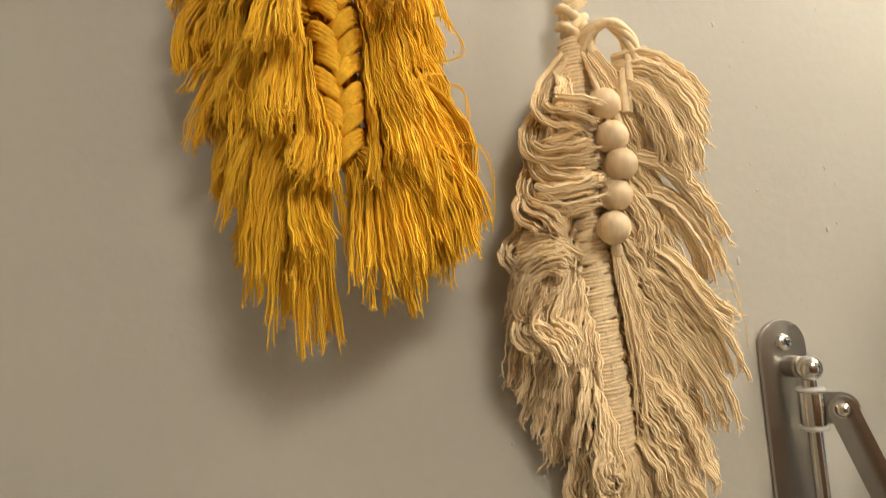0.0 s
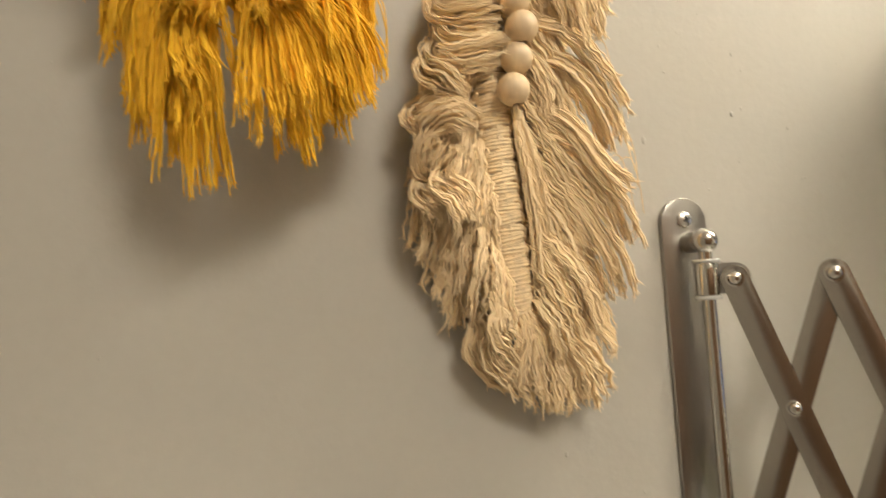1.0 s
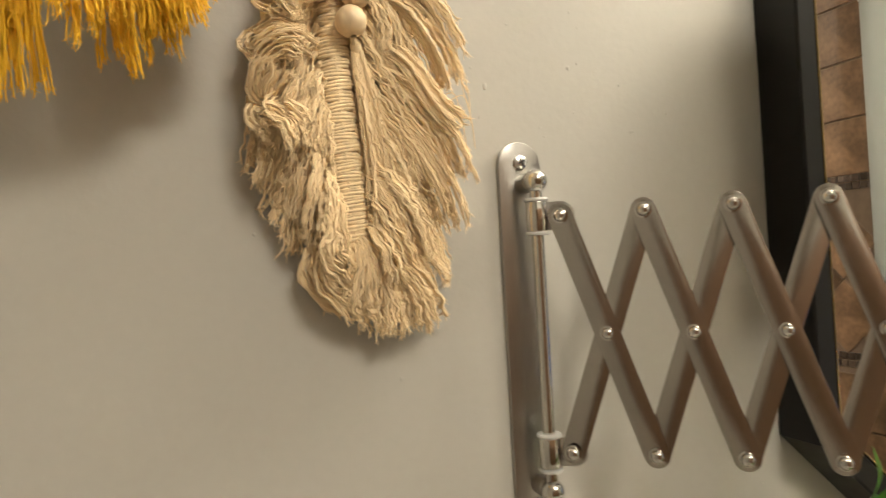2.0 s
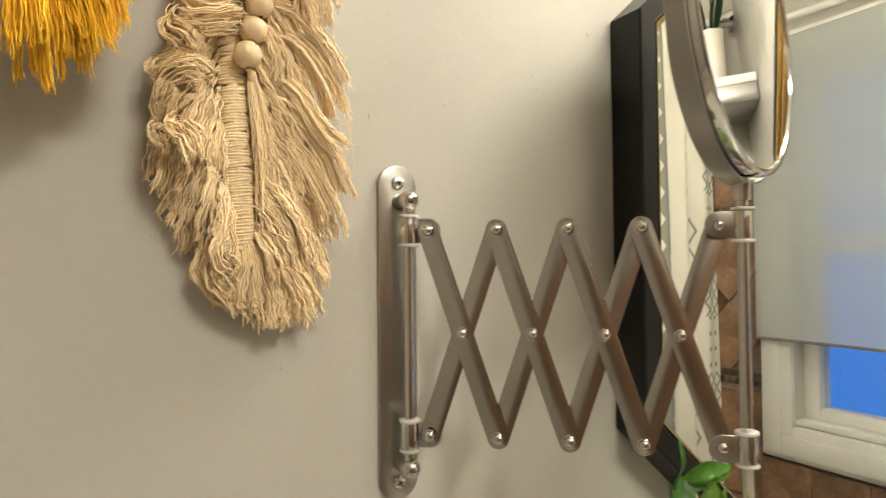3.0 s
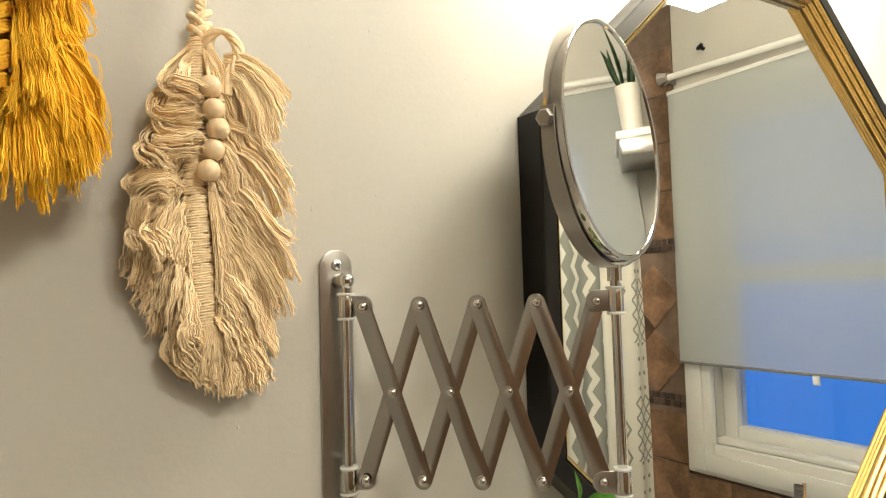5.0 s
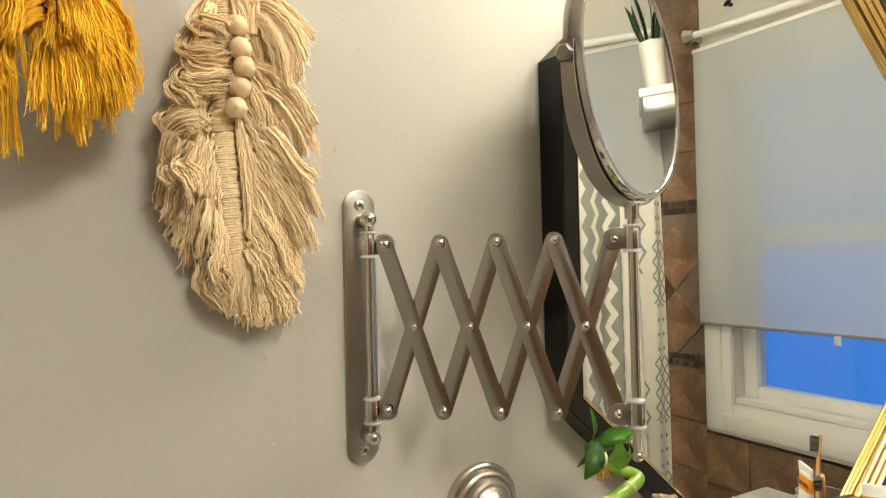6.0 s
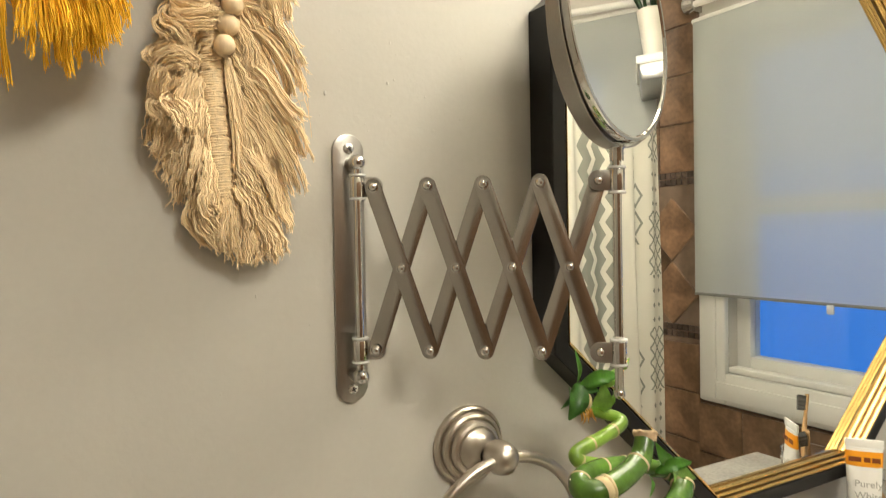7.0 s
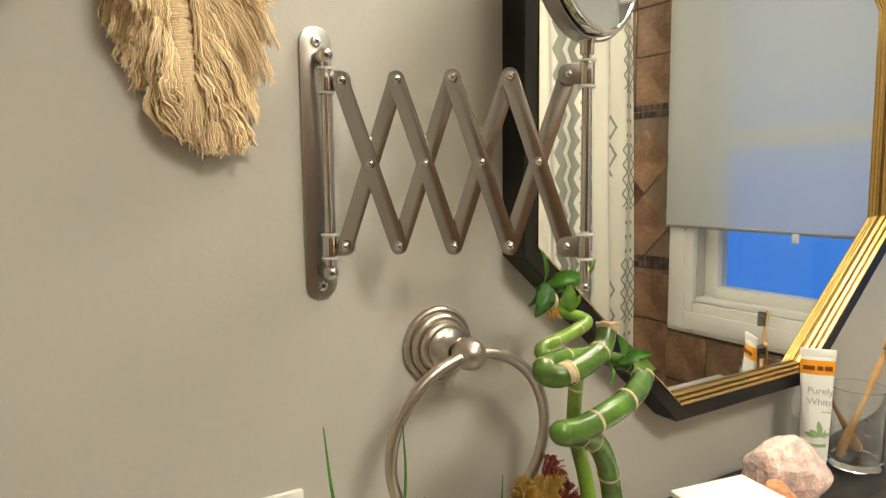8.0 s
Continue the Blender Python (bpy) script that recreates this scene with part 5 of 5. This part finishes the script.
for k, c in enumerate(stray):
    part("stray_yarn", pipe(smooth_line(c, 16), 0.0003, 4), COTTON, feather, smooth=0)

# yellow feather
amber = thing("yellow_macrame_feather", (-0.012, 0, 1.46), "mustard yellow cotton macrame feather with a braided spine on a wall", "wall hanging")
part("nail", pipe([(-0.008, 0.0, 1.835), (-0.008, -0.026, 1.837)], 0.0018, 10), NICKEL, amber)
part("hanging_cord", pipe(smooth_line([(-0.008, -0.020, 1.838), (-0.009, -0.028, 1.80), (-0.010, -0.040, 1.745)], 20), 0.0036, 9), BRAID, amber)
top_z, end_z = 1.745, 1.556
rows = 19
for k in range(rows):
    t = k / (rows - 1)
    z = top_z + (end_z - top_z) * t
    x = -0.010 - 0.003 * t
    for sgn in (-1, 1):
        jx = 0.0012 * math.sin(k * 2.7 + sgn)
        zz = z - (0.0048 if sgn > 0 else 0) + 0.0012 * math.sin(k * 4.1 + sgn * 2)
        # a plump plaited lobe made of four plies
        for ply in range(4):
            o = (ply - 1.5) * 0.0021
            pts = smooth_line([(x + sgn * 0.0112 + jx, -0.050, zz + 0.0062 + o * 0.3), (x + sgn * 0.0074 + jx, -0.0645, zz + 0.0034 + o * 0.9), (x + sgn * 0.0008 + jx, -0.0670, zz - 0.0030 + o * 0.9), (x - sgn * 0.0036, -0.0560, zz - 0.0062 + o * 0.3)], 10)
            if ply == 0:
                b = pipe(pts, 0.0016, 7)
            else:
                b = pipe(pts, 0.0016, 7, b)
        part("braid_lobe", b, BRAID, amber, smooth=60)
    for sgn in (-1, 1):
        b = pipe(smooth_line([(x + sgn * 0.0090, -0.052, z + 0.006), (x + sgn * 0.0130, -0.052, z + 0.001), (x + sgn * 0.0130, -0.044, z - 0.006)], 8), [0.0020, 0.0026, 0.0028, 0.0030, 0.0030, 0.0028, 0.0026, 0.0020], 8)
        part("side_lobe", b, BRAID, amber, smooth=60)
part("core", pipe([(-0.010, -0.048, 1.75), (-0.013, -0.048, 1.552)], 0.009, 12), BRAID, amber)

rg = random.Random(77)
EDGE_Z = (1.40, 1.473, 1.495, 1.525, 1.54, 1.57, 1.59, 1.61, 1.76)
EDGE_L = (-0.040, -0.048, -0.062, -0.068, -0.074, -0.080, -0.086, -0.084, -0.078)
EDGE_R = (0.020, 0.028, 0.042, 0.054, 0.052, 0.040, 0.042, 0.046, 0.044)
wool = []
for tier in range(9):       # tiers of cut tufts that overlap like shingles
    rz = 1.756 - 0.0250 * tier + rg.uniform(-0.003, 0.003)
    for sgn in (-1, 1):
        for j in range(5):
            f = min(1.0, 1 - j / 4.6 + rg.uniform(-0.10, 0.08))
            long = rg.uniform(0.036, 0.070) if tier < 7 else rg.uniform(0.050, 0.072)
            fall = long * (0.72 + 0.28 * (1 - f) ** 0.7)
            tz = rz - fall
            edge = np.interp(tz, EDGE_Z, EDGE_L if sgn < 0 else EDGE_R) - sgn * 0.0075
            near = -0.011 + sgn * (0.017 if tz > 1.545 else 0.010)
            tx = near + (edge - near) * max(0.0, f)
            ty = -0.024 - 0.050 * (1 - f) ** 0.8 + rg.uniform(-0.012, 0.006)
            a = np.array([-0.011 + sgn * 0.0105, -0.044, rz])
            tip = np.array([tx, ty, tz])
            m1 = a + np.array([(tx - a[0]) * 0.50, (ty - a[1]) * 0.25 - 0.008, -fall * 0.10])
            m2 = a + np.array([(tx - a[0]) * 0.86 + rg.uniform(-0.005, 0.005), (ty - a[1]) * 0.60 - 0.004, -fall * 0.55])
            wool.append(([a, m1, m2, tip], 0.0036, rg.uniform(0.0070, 0.0108), 0.0070, 112))
yarns("yarn_tuft", wool, MUSTARD, amber, 0.00034, 41, 16, crimp=0.65, split=3, blunt=0.10, clump=8, stray=0.0026)


def hung(x0, z0, x1, z1, lift, wide, n):
    """A loose tuft from (x0, z0) that bulges to the front and falls to (x1, z1)."""
    y0, y1 = -0.050, -0.040 - lift * 0.6
    return ([(x0, y0, z0), (x0 + (x1 - x0) * 0.45, y0 - lift, z0 - (z0 - z1) * 0.12), (x0 + (x1 - x0) * 0.85, (y0 + y1) / 2 - lift * 0.8, z0 - (z0 - z1) * 0.50), (x1, y1, z1)], 0.0034, wide, 0.0048, n)


front = [   # tufts that hang over the front beside the braid
    hung(-0.020, 1.612, -0.044, 1.560, 0.016, 0.0070, 90), hung(-0.022, 1.640, -0.037, 1.600, 0.016, 0.0060, 70),
    hung(-0.024, 1.636, -0.058, 1.597, 0.012, 0.0080, 80), hung(-0.024, 1.600, -0.060, 1.562, 0.010, 0.0080, 80),
    hung(0.000, 1.618, 0.010, 1.556, 0.016, 0.0085, 100), hung(0.000, 1.592, 0.018, 1.520, 0.016, 0.0085, 100),
    hung(-0.002, 1.650, 0.022, 1.590, 0.014, 0.0080, 80), hung(-0.020, 1.572, -0.052, 1.516, 0.014, 0.0080, 100),
]
low = [     # long ends below the braid, with a gap between the two halves
    hung(-0.018, 1.562, -0.029, 1.466, 0.012, 0.0060, 80), hung(-0.016, 1.556, -0.038, 1.474, 0.008, 0.0080, 90),
    hung(-0.020, 1.566, -0.050, 1.486, 0.008, 0.0080, 90), hung(-0.020, 1.560, -0.024, 1.490, 0.014, 0.0055, 60),
    hung(-0.010, 1.556, 0.024, 1.498, 0.014, 0.0095, 110), hung(-0.008, 1.556, 0.034, 1.500, 0.010, 0.0090, 100),
    hung(-0.006, 1.558, 0.043, 1.511, 0.008, 0.0090, 100), hung(-0.010, 1.554, 0.008, 1.512, 0.014, 0.0080, 80),
    hung(-0.004, 1.550, 0.010, 1.477, 0.004, 0.0055, 70), hung(-0.002, 1.552, 0.026, 1.488, 0.003, 0.0070, 80),
    hung(-0.012, 1.554, -0.006, 1.518, 0.010, 0.0060, 60),
]
yarns("front_tuft", front + low, MUSTARD, amber, 0.00034, 42, 16, crimp=0.7, split=3, blunt=0.10, clump=8, stray=0.0032)
wisps = []
for k in range(12):
    a = np.array([rg.uniform(-0.045, 0.040), -0.05, rg.uniform(1.53, 1.62)])
    d = rg.choice((-1, 1))
    wisps.append(([a, a + [0.012 * d, -0.012, -0.006], a + [0.016 * d, -0.012, -0.022], a + [rg.uniform(-0.02, 0.02), -0.006, rg.uniform(-0.045, -0.02)]], 0.002, 0.003, 0.002, 1.0, 0.5))
wisps.append(([(0.030, -0.045, 1.585), (0.044, -0.045, 1.580), (0.044, -0.045, 1.562), (0.030, -0.045, 1.560)], 0.001, 0.001, 0.001, 0.7, 0.2))
for c, *_ in wisps:
    for j in range(2):
        part("stray_yarn", pipe(smooth_line([np.array(q) + [rg.uniform(-0.004, 0.004) * i / 3, 0, rg.uniform(-0.004, 0.004) * i / 3] for i, q in enumerate(c)], 16), 0.00032, 4), MUSTARD, amber, smooth=0)

# ---- window side of the room, seen in the mirrors ----
win = tagged(new("window_1"), "white painted window at dusk behind a lowered roller blind", "window", kind="structure")
ORIGIN[win.name] = Vector()
C0, C1, C2, C3 = -0.865, -0.075, 0.862, 2.02
for y0, y1, z0, z1 in ((C0, WY0, C2, C3), (WY1, C1, C2, C3), (WY0, WY1, C2, WZ0), (WY0, WY1, WZ1, C3)):
    part("casing", box(XW - 0.020, XW - 0.0005, y0, y1, z0, z1, 0.004), WHITE, win)
for y0, y1, z0, z1 in ((C0 + 0.012, WY0 - 0.028, C2 + 0.012, C3 - 0.012), (WY1 + 0.028, C1 - 0.012, C2 + 0.012, C3 - 0.012), (WY0 - 0.027, WY1 + 0.027, C2 + 0.012, WZ0 - 0.028)):
    part("casing_bead", box(XW - 0.027, XW - 0.019, y0, y1, z0, z1, 0.003), WHITE, win)
for y0, y1, z0, z1 in ((WY0, WY0 + 0.045, WZ0, WZ1), (WY1 - 0.045, WY1, WZ0, WZ1), (WY0 + 0.045, WY1 - 0.045, WZ0, WZ0 + 0.05), (WY0 + 0.045, WY1 - 0.045, WZ1 - 0.05, WZ1), (WY0 + 0.045, WY1 - 0.045, 1.42, 1.465)):
    part("window_frame", box(XW + 0.035, XW + 0.085, y0, y1, z0, z1, 0.004), WHITE, win)
part("window_sill", box(XW - 0.005, XW + 0.034, WY0 + 0.001, WY1 - 0.001, WZ0 + 0.001, WZ0 + 0.018, 0.003), WHITE, win)
for z0, z1 in ((WZ0 + 0.05, 1.42), (1.465, WZ1 - 0.05)):
    p = part("pane", box(XW + 0.058, XW + 0.062, WY0 + 0.045, WY1 - 0.045, z0, z1), GLASS, win)
    p.visible_shadow = False
tagged(part("backdrop", box(XW + 1.2, XW + 1.22, -3.0, 1.6, 0.0, 3.6), EVENING, smooth=0), "deep blue evening sky", "sky", kind="structure")

blind = thing("roller_blind", (XW - 0.04, -0.47, 1.18), "translucent white roller blind lowered over a window", "blind")
b = bmesh.new()
vs = [[b.verts.new((XW - 0.040 + 0.0015 * math.sin(y * 14), y, z)) for y in np.linspace(-0.862, -0.078, 24)] for z in (1.190, 2.00)]
for i in range(23):
    b.faces.new((vs[0][i], vs[0][i + 1], vs[1][i + 1], vs[1][i]))
part("cloth", b, BLIND, blind)
# hem bar carries the dark shadow line in its colour
part("bottom_bar", box(XW - 0.044, XW - 0.036, -0.862, -0.078, 1.182, 1.190, 0.002), HEM_SHADE, blind, "hem bar coloured grey for its shadow line")
part("pull_clip", box(XW - 0.052, XW - 0.046, -0.456, -0.438, 1.162, 1.186, 0.002), NYLON, blind)
part("roller", pipe([(XW - 0.032, -0.866, 2.005), (XW - 0.032, -0.074, 2.005)], 0.008, 16), WHITE, blind)
rod = thing("curtain_rod", (XW - 0.07, -0.86, 2.04), "white tension rod with a chrome end flange above a window", "rod")
part("tube", pipe([(XW - 0.065, -0.868, 2.045), (XW - 0.065, -0.012, 2.012)], 0.0095, 20), WHITE, rod)
for y, z, w in ((-0.862, 2.045, -1), (-0.012, 2.012, 1)):
    part("flange", lathe([(0.0096, -0.03), (0.015, -0.028), (0.021, -0.01), (0.024, 0.0), (0.0096, 0.0)], axis((XW - 0.065, y, z), (0, w, 0)), 28), CHROME, rod, "chrome end flange")
    part("bracket", box(XW - 0.065, XW - 0.001, y - 0.005, y + 0.005, z - 0.010, z + 0.010, 0.002), CHROME, rod)
hook = tagged(part("wall_hook", pipe(smooth_line([(XW, -0.755, 2.118), (XW - 0.02, -0.755, 2.118), (XW - 0.032, -0.75, 2.112), (XW - 0.034, -0.735, 2.120)], 16), 0.006, 10), BLACK), "small dark wall hook above a window", "hook")

# patterned shower curtain gathered at the tub's end
sc = thing("shower_curtain", (1.45, -0.966, 0.25), "off-white shower curtain printed with grey zigzags and diamonds", "shower curtain")
me_b = bmesh.new()
uv = me_b.loops.layers.uv.new("UVMap")
cols, rws = 150, 24
grid = []
for j in range(rws + 1):
    z = 0.25 + 2.13 * j / rws
    row = []
    for i in range(cols + 1):
        u = i / cols
        x = 0.86 + 0.775 * u - 0.018 * (z - 1.0)
        y = -0.966 + 0.020 * math.sin(u * 62) * (0.6 + 0.4 * math.sin(u * 17)) + 0.006 * math.sin(z * 3 + u * 30)
        row.append((me_b.verts.new((x, y, z)), (0.86 + 0.775 * u - 1.25, z)))
    grid.append(row)
for j in range(rws):
    for i in range(cols):
        q = (grid[j][i], grid[j][i + 1], grid[j + 1][i + 1], grid[j + 1][i])
        f = me_b.faces.new([v for v, _ in q])
        for lp, (_, c) in zip(f.loops, q):
            lp[uv].uv = c
part("cloth", me_b, CURTAIN, sc)
part("track", box(0.80, 1.66, -0.985, -0.948, 2.385, 2.449, 0.003), WHITE, sc)

# brown tiles: grout bed, tiles, diamond row and two mosaic bands
G = 0.004
part("grout_bed", box(XW - 0.0065, XW - 0.0002, -1.60, -0.869, 0.02, 2.295), GROUT, east, smooth=0)
part("grout_bed", box(XW - 0.0065, XW - 0.0002, -0.868, -0.003, 0.02, 0.855), GROUT, east, smooth=0)


def tile_mesh(w, h, name):
    b = bmesh.new()
    bmesh.ops.create_cube(b, size=1, matrix=Matrix.Diagonal((0.007, w, h, 1)))
    face = [e for e in b.edges if all(v.co.x < 0 for v in e.verts)]
    bmesh.ops.bevel(b, geom=face, offset=min(0.002, w * 0.15), segments=1, affect="EDGES")
    me = bpy.data.meshes.new(name)
    b.to_mesh(me)
    b.free()
    return me


def lay(me, mat, y, z, turn=0.0):
    if not me.materials:
        me.materials.append(mat)
    ob = new("tile" if mat is TILE else "mosaic_tile", me)
    ob.parent = east
    ob.matrix_basis = Matrix.Translation((XW - 0.0085, y, z)) @ Matrix.Rotation(turn, 4, "X")


square, chip = tile_mesh(0.148, 0.148, "tile"), tile_mesh(0.0185, 0.0185, "mosaic_tile")
diamond = tile_mesh(0.143, 0.143, "tile")
low = tile_mesh(0.148, 0.148, "tile")
for c in range(4):
    y = -0.869 - 0.076 - c * 0.152
    z = 1.030 - 0.076 - 0.004
    while z > 0.1:
        lay(square, TILE, y, z)
        z -= 0.152
    z = 1.555 + 0.080
    while z < 2.24:
        lay(square, TILE, y, z)
        z += 0.152
for c in range(3):
    for r in range(2):
        lay(diamond, TILE, -0.975 - c * 0.2035, 1.178 + r * 0.2035, math.pi / 4)
        if c < 2:
            lay(diamond, TILE, -0.975 - c * 0.2035 - 0.10175, 1.178 + 0.10175, math.pi / 4)
for z0 in (1.040, 1.520):
    for r in range(2):
        for c in range(26):
            lay(chip, MOSAIC, -0.880 - c * 0.0215, z0 + 0.0105 + r * 0.0215)
for c in range(6):
    for r in range(4):
        lay(low, TILE, -0.868 + 0.076 + c * 0.152 - 0.01, 0.852 - 0.077 - r * 0.152)
